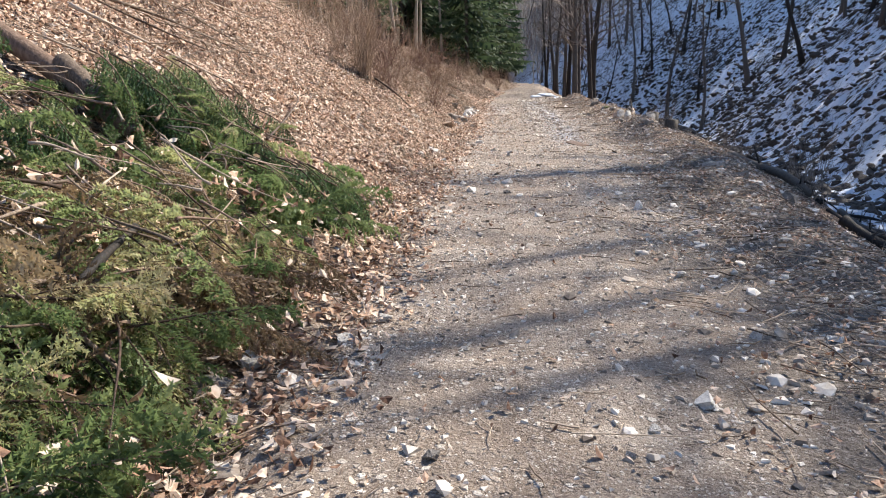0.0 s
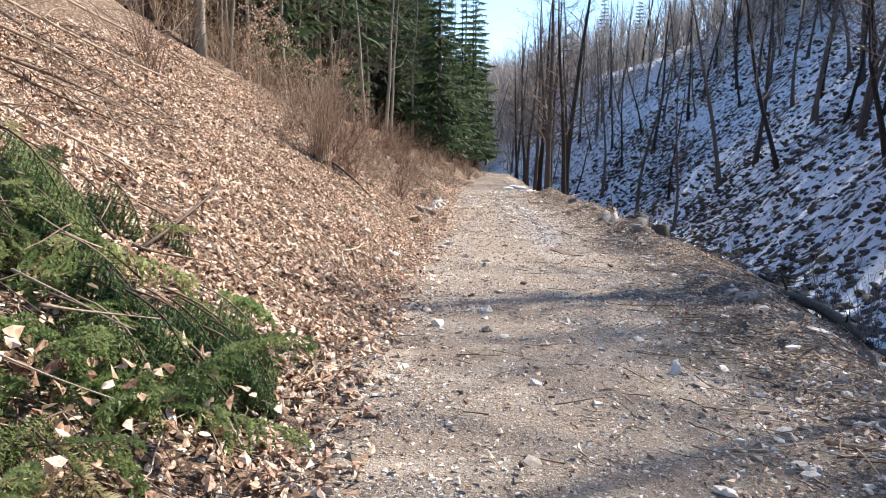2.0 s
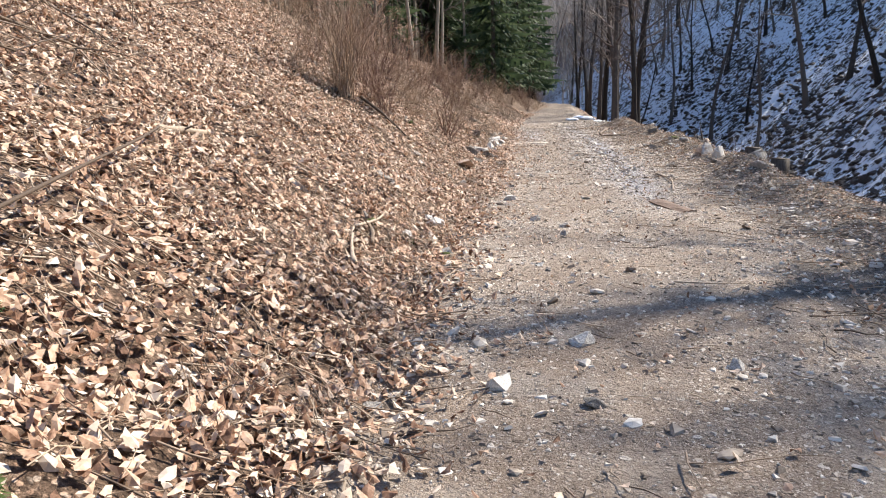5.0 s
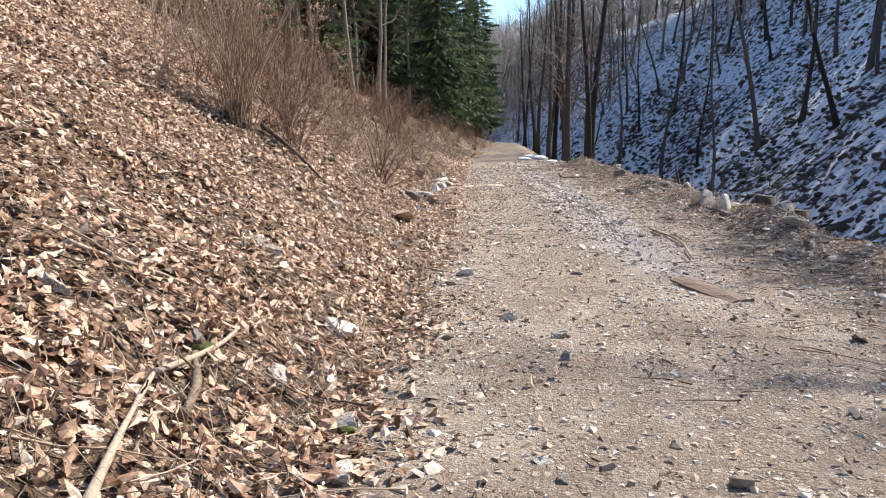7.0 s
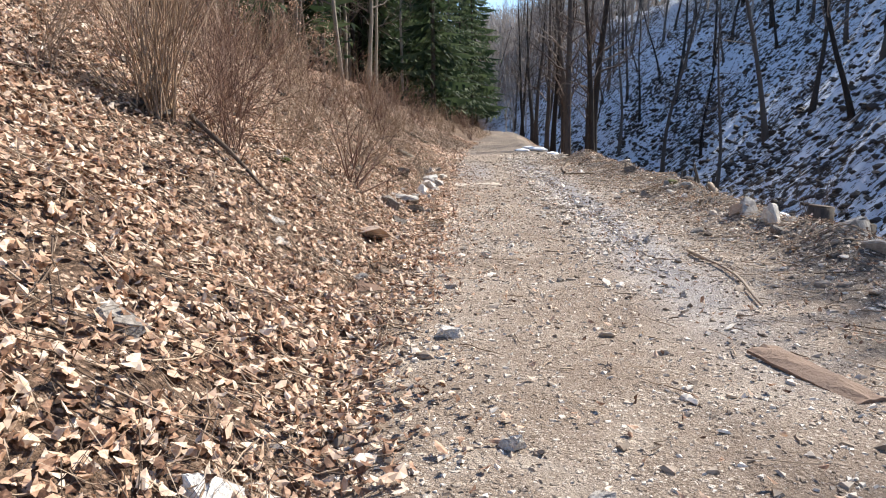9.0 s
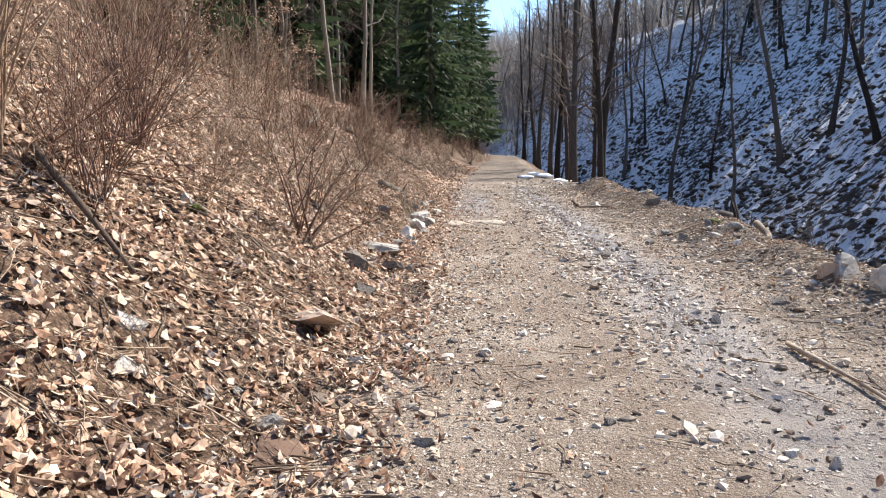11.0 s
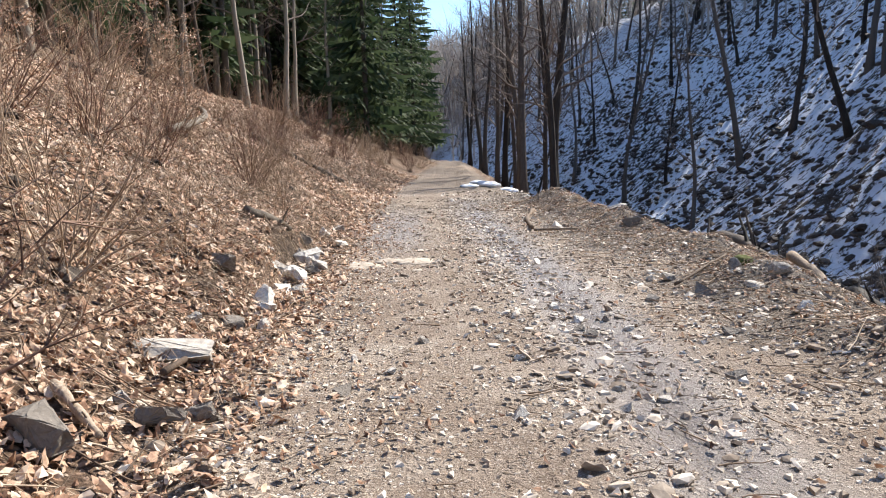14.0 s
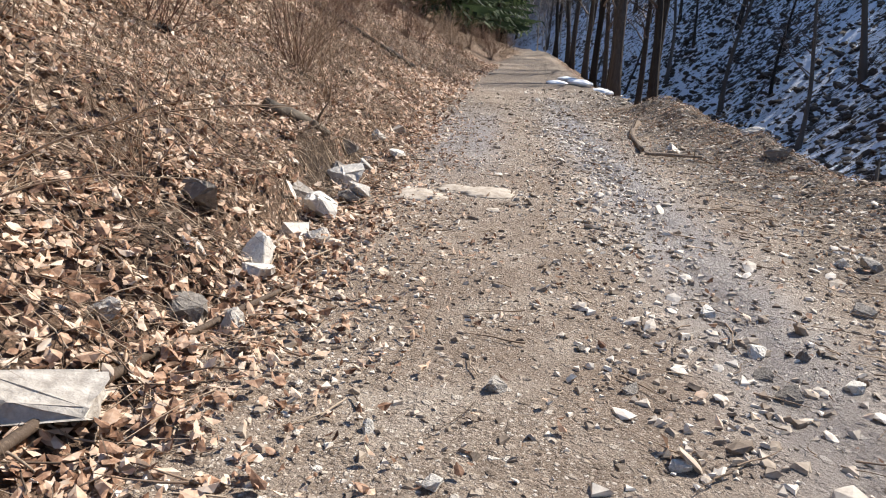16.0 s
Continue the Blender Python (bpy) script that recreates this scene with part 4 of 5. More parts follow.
log_between((-4.67, 5.86, 0.22), (-2.95, 5.15, 0.22), 0.1, 0.085, M_BROWNBARK, "brown fallen spruce trunk half buried in green brash", seed=1)
log_between((-3.83, 5.6, 0.26), (-3.22, 5.3, 0.26), 0.09, 0.09, M_DEADWOOD, "short peeled pale length of fallen trunk", stubs=0, seed=2)
for i, (a, b, r, lab) in enumerate([
        ((-2.52, 2.5, 0.42), (-2.41, 3.2, 0.42), 0.02, "bare tan bough lying on green brash"), ((-1.97, 1.7, 0.36), (-1.81, 2.11, 0.36), 0.022, "bare brown bough lying on green brash"),
        ((-2.35, 2.7, 0.35), (-2.15, 2.55, 0.45), 0.016, "short broken bough standing in the brash"), ((-1.79, 1.89, 0.27), (-1.42, 1.75, 0.22), 0.016, "pale broken stick on the brash"),
        ((-1.86, 3.1, 0.33), (-1.82, 4.4, 0.36), 0.007, "long thin pale twig on the brash"), ((-0.76, 2.4, 0.01), (-0.6, 4.2, 0.015), 0.008, "long thin curved twig at the track edge"),
        ((-2.11, 3.69, 0.38), (-1.85, 3.82, 0.37), 0.018, "stout pale stick on the brash"), ((-2.54, 7.36, 0.1), (-3.42, 11.67, 0.08), 0.016, "bare pale stick lying on dry leaves"),
        ((-3.73, 11.38, 0.04), (-3.44, 12.71, 0.04), 0.05, "short weathered log on the leafy bank"), ((-1.55, 11.1, 0.05), (-1.84, 12.3, 0.06), 0.022, "crooked pale stick on the leafy bank"),
        ((-1.84, 12.3, 0.06), (-1.7, 13.1, 0.05), 0.017, "crooked pale stick on the leafy bank"), ((-2.6, 13.0, 0.05), (-2.1, 13.4, 0.05), 0.014, "thin pale stick on the leafy bank"),
        ((-1.62, 12.1, 0.05), (-1.78, 12.65, 0.05), 0.028, "short thick broken stick on the leafy bank"), ((2.15, 20.3, 0.03), (2.05, 17.6, 0.03), 0.018, "bare twig lying on the gravel"),
        ((-3.45, 19.7, 0.1), (-2.4, 18.9, 0.05), 0.03, "pale stick leaning down the bank"), ((-2.7, 20.7, 0.06), (-2.1, 21.0, 0.05), 0.014, "thin stick on the leafy bank"),
        ((-1.5, 23.6, 0.13), (-1.18, 26.0, 0.07), 0.026, "long straight brown stick at the track edge"), ((-1.8, 22.9, 0.06), (-1.44, 22.6, 0.05), 0.03, "curved pale root at the foot of the bank"),
        ((-2.24, 28.96, 0.05), (-1.8, 29.6, 0.05), 0.075, "weathered pale log on the bank"), ((-5.54, 43.92, 0.12), (-2.56, 42.87, 0.1), 0.09, "grey log slid down the bank"),
        ((2.5, 36.8, 0.05), (2.02, 33.2, 0.06), 0.06, "forked pale branch at the track edge"), ((2.0, 32.9, 0.04), (2.75, 32.7, 0.06), 0.03, "pale stick among the rubble"),
        ((2.75, 27.1, 0.05), (3.75, 28.3, 0.08), 0.02, "curved tan branch among the rubble"), ((2.3, 6.2, 0.03), (2.9, 5.6, 0.03), 0.015, "dark stick on the gravel"),
        ((-5.0, 34.5, 0.15), (-7.4, 44.0, 0.15), 0.09, "long grey log along the top of the bank")]):
    log_between(a, b, r, r * 0.6, M_PALEBARK if r > 0.07 else M_DEADWOOD, lab, "stick" if r < 0.04 else "log", 2, 20 + i, 0.05, category="branch" if r < 0.04 else "log")
log_between((-1.96, 3.06, 0.46), (-1.83, 2.18, 0.3), 0.022, 0.026, M_DARKWOOD, "dark sawn bough with a fresh orange end", "bough", 1, 51, 0.02, True, "branch")

# dark wet logs and stumps along the outer edge
for i, (a, b, r) in enumerate([
        ((5.9, 23.4, 0.5), (7.9, 20.0, 0.5), 0.1), ((6.2, 19.4, 0.3), (8.7, 16.0, 0.4), 0.08), ((7.4, 20.4, 0.4), (6.4, 16.2, 0.3), 0.05), ((7.3, 17.0, 0.3), (8.3, 12.9, 0.35), 0.07), ((5.4, 16.6, 0.2), (6.4, 13.8, 0.35), 0.04), ((6.4, 14.4, 0.3), (7.4, 11.2, 0.4), 0.06), ((5.5, 22.6, 0.25), (6.6, 21.2, 0.3), 0.05),
        ((5.15, 34.0, 0.1), (4.75, 28.4, 0.12), 0.12), ((5.3, 28.8, 0.2), (5.1, 24.6, 0.2), 0.1), ((4.6, 14.5, 0.1), (5.6, 9.6, 0.35), 0.09), ((7.5, 30.0, 0.3), (9.5, 24.0, 0.2), 0.14), ((5.0, 11.0, 0.2), (6.4, 7.5, 0.5), 0.08)]):
    u, w = 0.08 * (i % 3), 0.48 + 0.09 * (i % 4)
    ends = [tuple(p + (q - p) * k for p, q in zip(a, b)) for k in (u, w, w + 0.06, 1.0)]
    log_between((ends[0][0], ends[0][1], ends[0][2] * 0.6), (ends[1][0], ends[1][1], 0.1), r, r * 0.75, M_DARKWOOD, "dark wet fallen log at the stream bank", "log", 7, 70 + i, 0.07)
    log_between((ends[2][0] + 0.35 - 0.2 * (i % 4), ends[2][1], 0.05), (ends[3][0] - 0.5 + 0.3 * (i % 5), ends[3][1] + 0.5, ends[3][2] * 0.5), r * 0.6, r * 0.35, M_DARKWOOD, "dark broken bough among the debris at the stream bank", "bough", 9, 170 + i, 0.1, category="branch")
log_between((4.72, 28.6, 0.2), (4.45, 27.2, 0.1), 0.06, 0.05, M_DEADWOOD, "bleached log at the outer edge", "log", 2, 90)


def stump(x, y, r, h, seed):
    rng = np.random.default_rng(seed)
    tb = Build()
    tb.tube(np.array([[0, 0, -0.3], [0, 0, 0], [0, 0.01, h * 0.3], [0.01, 0, h]]), np.array([1.7, 1.4, 1.08, 1.0]) * r, 14)
    for i in range(5):
        a = rng.uniform(0, 6.28)
        s = wander(rng, (0, 0, 0.08), (math.cos(a), math.sin(a), -0.35), r * 3, 4, 0.1)
        tb.tube(s, np.linspace(r * 0.45, 0.02, 4), 6, False)
    root = new("tree_stump")
    root.location = (x, y, height1(x, y))
    part("bole", tb.mesh("stump", M_DARKWOOD), root)
    cb = Build()
    cb.tube([(0.01, 0, h - 0.01), (0.012, 0, h + 0.012)], [r * 0.95, r * 0.92], 14)
    part("cut_face", cb.mesh("stump_top", M_DEADWOOD), root, "weathered sawn top")
    tagged(root, "dark sawn tree stump at the edge of the track", "stump", "stumps at the edge")


stump(4.35, 22.1, 0.17, 0.34, 1)
stump(4.9, 22.1, 0.19, 0.42, 2)


def bark_slab():
    rng = np.random.default_rng(9)
    n, m = 14, 7
    u, w = np.meshgrid(np.linspace(-0.55, 0.55, n), np.linspace(-0.14, 0.14, m))
    edge = 1 + 0.12 * fbm(u * 7, w * 0 + 1.7, 5, 3)
    z = 0.05 - 1.6 * w ** 2 + 0.02 * fbm(u * 9, w * 18, 3, 3)
    top = np.stack([u, w * edge, z], -1).reshape(-1, 3)
    v = np.concatenate([top, top - np.array([0, 0, 0.022])])
    i = (np.arange(m - 1)[:, None] * n + np.arange(n - 1)[None]).ravel()
    q = np.stack([i, i + 1, i + n + 1, i + n], -1)
    rim = np.concatenate([np.arange(n), np.arange(1, m) * n + n - 1, (m - 1) * n + np.arange(n - 2, -1, -1), np.arange(m - 2, 0, -1) * n])
    nx = np.roll(rim, -1)
    f = np.concatenate([q, q[:, ::-1] + n * m, np.stack([rim, rim + n * m, nx + n * m, nx], -1)])
    ob = new("bark_slab", mesh_from("bark_slab", v, f, M_BROWNBARK, True))
    ob.matrix_basis = Matrix.Translation((1.72, 15.9, height1(1.72, 15.9))) @ pose(0, 0, 0, 0, 2, -72) @ Matrix.Scale(0.85, 4)
    tagged(ob, "tan curled slab of bark lying on the gravel", "bark")


bark_slab()


# ---- spruce brash ----
def spruce_branch(seed, length, twigs, needles, hang=False, dry=False):
    """A cut spruce bough: woody stem, hanging twigs and their needles."""
    rng = np.random.default_rng(seed)
    sb, nb = Build(), Build()
    stem = wander(rng, (0, 0, 0), (1, 0, 0.12), length, 10, 0.05, 0.14 if hang else 0.05)
    sb.tube(stem, np.linspace(0.008, 0.002, 10), 4)
    lines = [stem[3:]]
    for i in range(twigs):
        f = 0.15 + 0.85 * i / twigs
        p = np.array([np.interp(f, np.linspace(0, 1, 10), stem[:, c]) for c in range(3)])
        sg = 1 if i % 2 else -1
        ln = length * 0.36 * (1.08 - f * 0.7) * rng.uniform(0.7, 1.2)
        tw = wander(rng, p, (0.3, sg * rng.uniform(0.1, 0.6), -1.1) if hang else (0.75, sg * rng.uniform(0.3, 1.0), -0.25), ln, 6, 0.1, 0.2)
        sb.tube(tw[::2], np.linspace(0.003, 0.0015, 3), 3, False)
        lines.append(tw)
        for j in range(2):
            t2 = wander(rng, tw[2 + j], tw[3 + j] - tw[2 + j] + np.array([0.02, sg * (0.03 if j else -0.03), -0.02]), ln * 0.5, 4, 0.1, 0.15)
            lines.append(t2)
    for tw in lines:
        ln = np.linalg.norm(np.diff(tw, axis=0), axis=1).sum()
        m = max(int(0.6 * needles * ln), 8)
        k = np.linspace(0.04, 1, m)
        idx = np.linspace(0, 1, len(tw))
        p = np.stack([np.interp(k, idx, tw[:, c]) for c in range(3)], -1)
        d = np.gradient(p, axis=0)
        d /= np.linalg.norm(d, axis=1)[:, None] + 1e-9
        r = rng.normal(0, 1, (m, 3)) + np.array([0, 0, 0.25])
        r -= (r * d).sum(1)[:, None] * d
        r /= np.linalg.norm(r, axis=1)[:, None] + 1e-9
        tip = p + (d * 0.6 + r * 0.85) * rng.uniform(0.024, 0.042, m)[:, None]
        w = np.cross(d, r) * 0.0085
        nb.add(np.stack([p - w, p + w, tip], 1), np.arange(3 * m).reshape(-1, 3))
    root = new("spruce_branch")
    part("stem", sb.mesh("spruce_stem", M_BROWNBARK), root)
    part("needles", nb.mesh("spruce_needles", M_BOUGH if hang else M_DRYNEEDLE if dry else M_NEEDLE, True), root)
    return tagged(root, "dark green spruce bough with hanging twigs" if hang else "dry brown spruce bough in the green brash" if dry else "cut green spruce bough heaped on the bank", "branch", "cut spruce boughs")


def heap_top(x, y):
    """The height of the brash heap over the ground."""
    g = height1(x, y)
    e = (1.0 - min(1, abs((x + 2.0) / 1.6) ** 2)) * max(0, 1 - abs((y - 4.2) / 4.2) ** 2)
    return g, 0.35 * max(e, 0)


BOUGHS = [spruce_branch(200 + i, 0.62 + 0.12 * i, 20 + i, 150, dry=i == 4) for i in range(5)]
CURTAIN = [spruce_branch(220 + i, 1.0 + 0.15 * i, 34 + 3 * i, 190, True) for i in range(3)]
rng = np.random.default_rng(77)
SLANT = pose(0, 0, 0, 0, 29, 0)
spots = []
while len(spots) < 225:
    x, y = (rng.uniform(-4.3, -0.9), rng.uniform(0.4, 8.4)) if len(spots) % 5 < 3 else (rng.uniform(-2.4, -0.95), rng.uniform(1.0, 4.2))
    edge = np.interp(y, [0.4, 2.0, 3.2, 4.6, 5.6, 6.2, 7.2, 8.4], [-1.15, -1.1, -1.2, -1.15, -1.05, -1.15, -1.6, -2.5])
    top = np.interp(y, [0.6, 4.0, 6.0, 8.4], [-3.6, -4.2, -3.9, -3.3])
    if top < x < edge - 0.12 and float(fbm(np.array([x * 1.4]), np.array([y * 1.4]), 131, 3)[0]) > -0.5:
        spots.append((x, y))
for i, (x, y) in enumerate(spots):
    g, up = heap_top(x, y)
    m = Matrix.Translation((x - 0.1, y, g + 0.04 + rng.uniform(0, 0.16) + up * rng.uniform(0.0, 1.0))) @ SLANT @ pose(0, 0, 0, rng.normal(0, 32), rng.normal(-4, 16), rng.uniform(-180, 180) if i % 3 else rng.normal(0, 50)) @ Matrix.Scale(rng.uniform(0.6, 1.1), 4)
    put(BOUGHS[i % 5], USED, m)
# the matted underside of the heap: broken sprays too tangled to tell apart
bed_v, bed_f, bed_n = [], [], 0
for i in range(150):
    proto = next(c for c in BOUGHS[i % 2].children if c.name.startswith("needles")).data
    co = np.empty(len(proto.vertices) * 3, np.float32)
    proto.vertices.foreach_get("co", co)
    y = rng.uniform(0.6, 7.6)
    edge = float(np.interp(y, [0.4, 2.0, 3.2, 4.6, 5.6, 6.2, 7.2, 8.4], [-1.1, -1.05, -1.15, -1.15, -1.05, -1.15, -1.6, -2.5]))
    x = edge - 0.15 - 2.6 * rng.uniform() ** 1.2
    turn = np.array((SLANT @ pose(0, 0, 0, rng.normal(0, 40), rng.normal(0, 18), rng.uniform(0, 360))).to_3x3())
    bed_v.append((co.reshape(-1, 3) * rng.uniform(0.7, 1.1)) @ turn.T + np.array([x, y, height1(x, y) + rng.uniform(0.02, 0.16)]))
    bed_f.append(np.arange(len(co) // 3).reshape(-1, 3) + bed_n)
    bed_n += len(co) // 3
tagged(new("spruce_brash", mesh_from("spruce_brash", np.concatenate(bed_v), np.concatenate(bed_f), M_NEEDLE)), "matted green and brown spruce sprays on the bank", "brash", kind="stuff")
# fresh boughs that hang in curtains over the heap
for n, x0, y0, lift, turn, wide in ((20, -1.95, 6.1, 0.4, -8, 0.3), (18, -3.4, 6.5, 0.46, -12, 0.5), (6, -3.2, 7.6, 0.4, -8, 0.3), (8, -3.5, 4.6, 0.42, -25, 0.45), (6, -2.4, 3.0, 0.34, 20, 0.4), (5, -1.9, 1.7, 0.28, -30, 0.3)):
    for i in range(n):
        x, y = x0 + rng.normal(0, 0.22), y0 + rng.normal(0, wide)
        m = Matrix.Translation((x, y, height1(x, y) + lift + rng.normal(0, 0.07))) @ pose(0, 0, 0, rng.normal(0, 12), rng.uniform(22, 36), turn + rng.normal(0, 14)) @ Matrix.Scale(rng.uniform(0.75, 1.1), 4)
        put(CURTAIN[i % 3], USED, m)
# bare sticks tangled in the heap
for i in range(110):
    y = rng.uniform(0.8, 8.0)
    x = float(np.interp(y, [0.8, 4, 8.4], [-1.5, -1.7, -2.6])) - rng.uniform(0, 1.9)
    a, ln = rng.uniform(0, 2 * math.pi), rng.uniform(0.3, 1.1)
    p, q = (x, y), (x + math.cos(a) * ln, y + math.sin(a) * ln)
    h0, h1 = (heap_top(*k)[1] + 0.1 + rng.uniform(0, 0.2) for k in (p, q))
    log_between((*p, h0), (*q, h1), rng.uniform(0.004, 0.014), 0.003, M_DEADWOOD if i % 3 else M_BROWNBARK, "thin dead stick tangled in the green brash", "stick", 2, 300 + i, 0.09, category="branch")


# dead conifer boughs on the bank above the brash
def dead_bough(seed, a, b):
    ob = log_between(a, b, 0.03, 0.01, M_DEADWOOD, "dead bare conifer top with many side twigs", "dead_bough", 0, seed, 0.03, category="branch")
    rng = np.random.default_rng(seed)
    pa, pb = (np.array([p[0], p[1], height1(p[0], p[1]) + p[2]]) for p in (a, b))
    mid, ln = np.array(ob.location), np.linalg.norm(pb - pa)
    for i in range(26):
        tb = Build()
        f = rng.uniform(0.1, 1)
        w = (pb - pa) / ln * 0.7 + rng.normal(0, 0.55, 3)
        s = wander(rng, pa + (pb - pa) * f - mid, w, ln * rng.uniform(0.12, 0.32), 6, 0.12, 0.04)
        tb.tube(s, np.linspace(0.009, 0.002, 6), 4, False)
        part("twig", tb.mesh("dead_twig", M_DEADWOOD), ob)


for i, (a, b) in enumerate([((-7.4, 13.3, 0.3), (-5.0, 13.8, 0.12)), ((-7.2, 11.4, 0.5), (-5.6, 13.6, 0.2)), ((-7.6, 14.5, 0.8), (-5.9, 20.0, 0.35)), ((-5.2, 8.2, 0.3), (-3.6, 9.6, 0.15)), ((-7.0, 12.2, 0.8), (-5.4, 16.6, 0.35)), ((-6.6, 9.2, 0.4), (-4.6, 11.6, 0.2)), ((-5.6, 10.0, 0.35), (-4.4, 12.8, 0.15))]):
    dead_bough(120 + i, a, b)


# ---- strewn cover ----
def litter():
    """Dry leaves, gravel and twigs over the bank and the track."""
    rng = np.random.default_rng(13)
    leaf_v = np.array([[-0.55, 0, 0.1], [-0.2, 0.33, 0.0], [-0.2, -0.33, 0.06], [0.22, 0.3, 0.12], [0.22, -0.3, -0.02], [0.55, 0.02, 0.2], [0.0, 0, 0.14]])
    leaf_f = np.array([[0, 2, 6], [0, 6, 1], [1, 6, 3], [2, 4, 6], [6, 4, 5], [6, 5, 3]])

    def leaves(n, x0, x1, y0, y1, s0, s1, keep):
        x, y = rng.uniform(x0, x1, n), rng.uniform(y0, y1, n)
        k = keep(x, y) > rng.uniform(0, 1, n)
        x, y = x[k], y[k]
        p = np.stack([x, y, height(x, y) + 0.012 + np.abs(rng.normal(0, 0.026, len(x)))], -1)
        sz = rng.uniform(s0, s1, len(x))[:, None] * np.stack([np.ones(len(x)), rng.uniform(0.6, 1.1, len(x)), rng.uniform(0.4, 2.2, len(x))], -1)
        rot = rotations(rng, len(x), True)
        tilt = rng.normal(0, 0.6, len(x))
        c, s = np.cos(tilt + np.where(x < left_edge(y), 0.5, 0)), np.sin(tilt + np.where(x < left_edge(y), 0.5, 0))
        z, o = np.zeros(len(x)), np.ones(len(x))
        lean = np.stack([c, z, s, z, o, z, -s, z, c], -1).reshape(-1, 3, 3)
        return strewn(leaf_v, leaf_f, p, lean @ rot, sz)

    def bank(x, y):
        return np.where(x < left_edge(y) + 0.15 * np.sin(y * 2), 1.0, np.clip(1 - (x - left_edge(y)) / 0.7, 0.012, 1) ** 2) * (0.48 + 0.52 * smooth(-0.2, 0.15, fbm(x * 1.5, y * 1.5, 61, 3))) * (1 - 0.25 * brushy(x, y)) * (1 - 0.85 * bare_earth(x, y)) * (1 - 0.6 * smooth(8, 6.5, y) * smooth(-1.0, -1.3, x))

    a = leaves(150000, -8.0, 0.5, 1, 34, 0.042, 0.098, bank)
    b = leaves(42000, -9.5, 0.0, 33, 62, 0.08, 0.15, bank)
    c = leaves(26000, 1.4, 6.0, 1, 40, 0.025, 0.06, lambda x, y: np.clip(np.exp(-((x - right_edge(y)) / 0.8) ** 2) + 0.5 * silted_and_shaded(x, y), 0, 1) * smooth(2.0, 0.6, x - right_edge(y)))
    d = leaves(19000, -1.3, 2.6, 1, 36, 0.025, 0.065, lambda x, y: 0.1 + (0.4 + 0.5 * smooth(14, 19, y)) * smooth(1.2, 0.1, x - left_edge(y) + 0.8 * fbm(x, y, 63, 3)))
    v, f, n = [], [], 0
    e = leaves(1300, -3.2, -1.0, 0.8, 6.0, 0.05, 0.11, lambda x, y: 0.12 + 0.88 * smooth(0.0, 0.3, fbm(x * 1.3, y * 1.3, 67, 3)))
    e[0][:, 2] += 0.14 + 0.16 * smooth(-1.0, -2.0, e[0][:, 0])
    for p, q in (a, b, c, d, e):
        v.append(p)
        f.append(q + n)
        n += len(p)
    tagged(new("leaf_litter", mesh_from("leaf_litter", np.concatenate(v), np.concatenate(f), M_LEAF)), "dry tan beech leaves covering the bank", "leaves", kind="stuff")

    round_shape = ico(1)
    octa = (np.array([[1, 0.1, -0.6], [-0.6, 0.9, -0.6], [-0.5, -0.9, -0.6], [0.75, 0.05, 0.7], [-0.4, 0.65, 0.6], [-0.35, -0.6, 0.75]], float), np.array([[3, 4, 5], [0, 1, 4], [0, 4, 3], [1, 2, 5], [1, 5, 4], [2, 0, 3], [2, 3, 5], [0, 2, 1]]))

    def pebbles(shape, n, y0, y1, s0, s1, power, lift, keep):
        base_v, base_f = shape
        x, y = rng.uniform(-2.0, 5.2, n), rng.uniform(y0, y1, n)
        k = keep(x, y) > rng.uniform(0, 1, n)
        x, y = x[k], y[k]
        m = len(x)
        sz = s0 + (s1 - s0) * rng.uniform(0, 1, m) ** power
        p = np.stack([x, y, height(x, y) + sz * lift], -1)
        s3 = sz[:, None] * np.stack([rng.uniform(0.7, 1.25, m), rng.uniform(0.55, 1.0, m), rng.uniform(0.2, 0.5, m)], -1)
        v, f = strewn(base_v, base_f, p, rotations(rng, m, True), s3)
        v = v.reshape(m, -1, 3)
        v = p[:, None] + (v - p[:, None]) * (1 + 0.17 * rng.uniform(-1, 1, (m, len(base_v), 1)))
        return v.reshape(-1, 3), f

    def on_track(x, y):
        e = smooth(-0.3, 0.25, x - left_edge(y)) * smooth(1.4, 0.2, x - right_edge(y))
        wet = np.exp(-((x - left_edge(y) - 2.75 - 0.1 * np.sin(y * 0.3)) / 0.36) ** 2) * smooth(14, 20, y) * smooth(46, 34, y)
        lane = np.exp(-((x - left_edge(y) - 1.5) / 0.55) ** 2)
        return e * (1 - 0.7 * silted_and_shaded(x, y)) * (1 - 0.75 * wet) * (1 - 0.55 * lane) * (0.45 + 0.55 * smooth(-0.2, 0.2, fbm(x * 1.6, y * 1.6, 71, 3)))

    def rubble(x, y):
        r = np.exp(-((x - right_edge(y) + 0.5) / 0.8) ** 2) + 0.9 * np.exp(-((x - left_edge(y) - 0.1) / 0.3) ** 2) + 0.8 * np.exp(-((x - left_edge(y) - 2.5) / 0.5) ** 2) * smooth(16, 22, y) + 0.07 + 0.1 * silted_and_shaded(x, y)
        return np.clip(r, 0, 1) * smooth(-0.8, 0.2, x - left_edge(y))

    v, f, n = [], [], 0
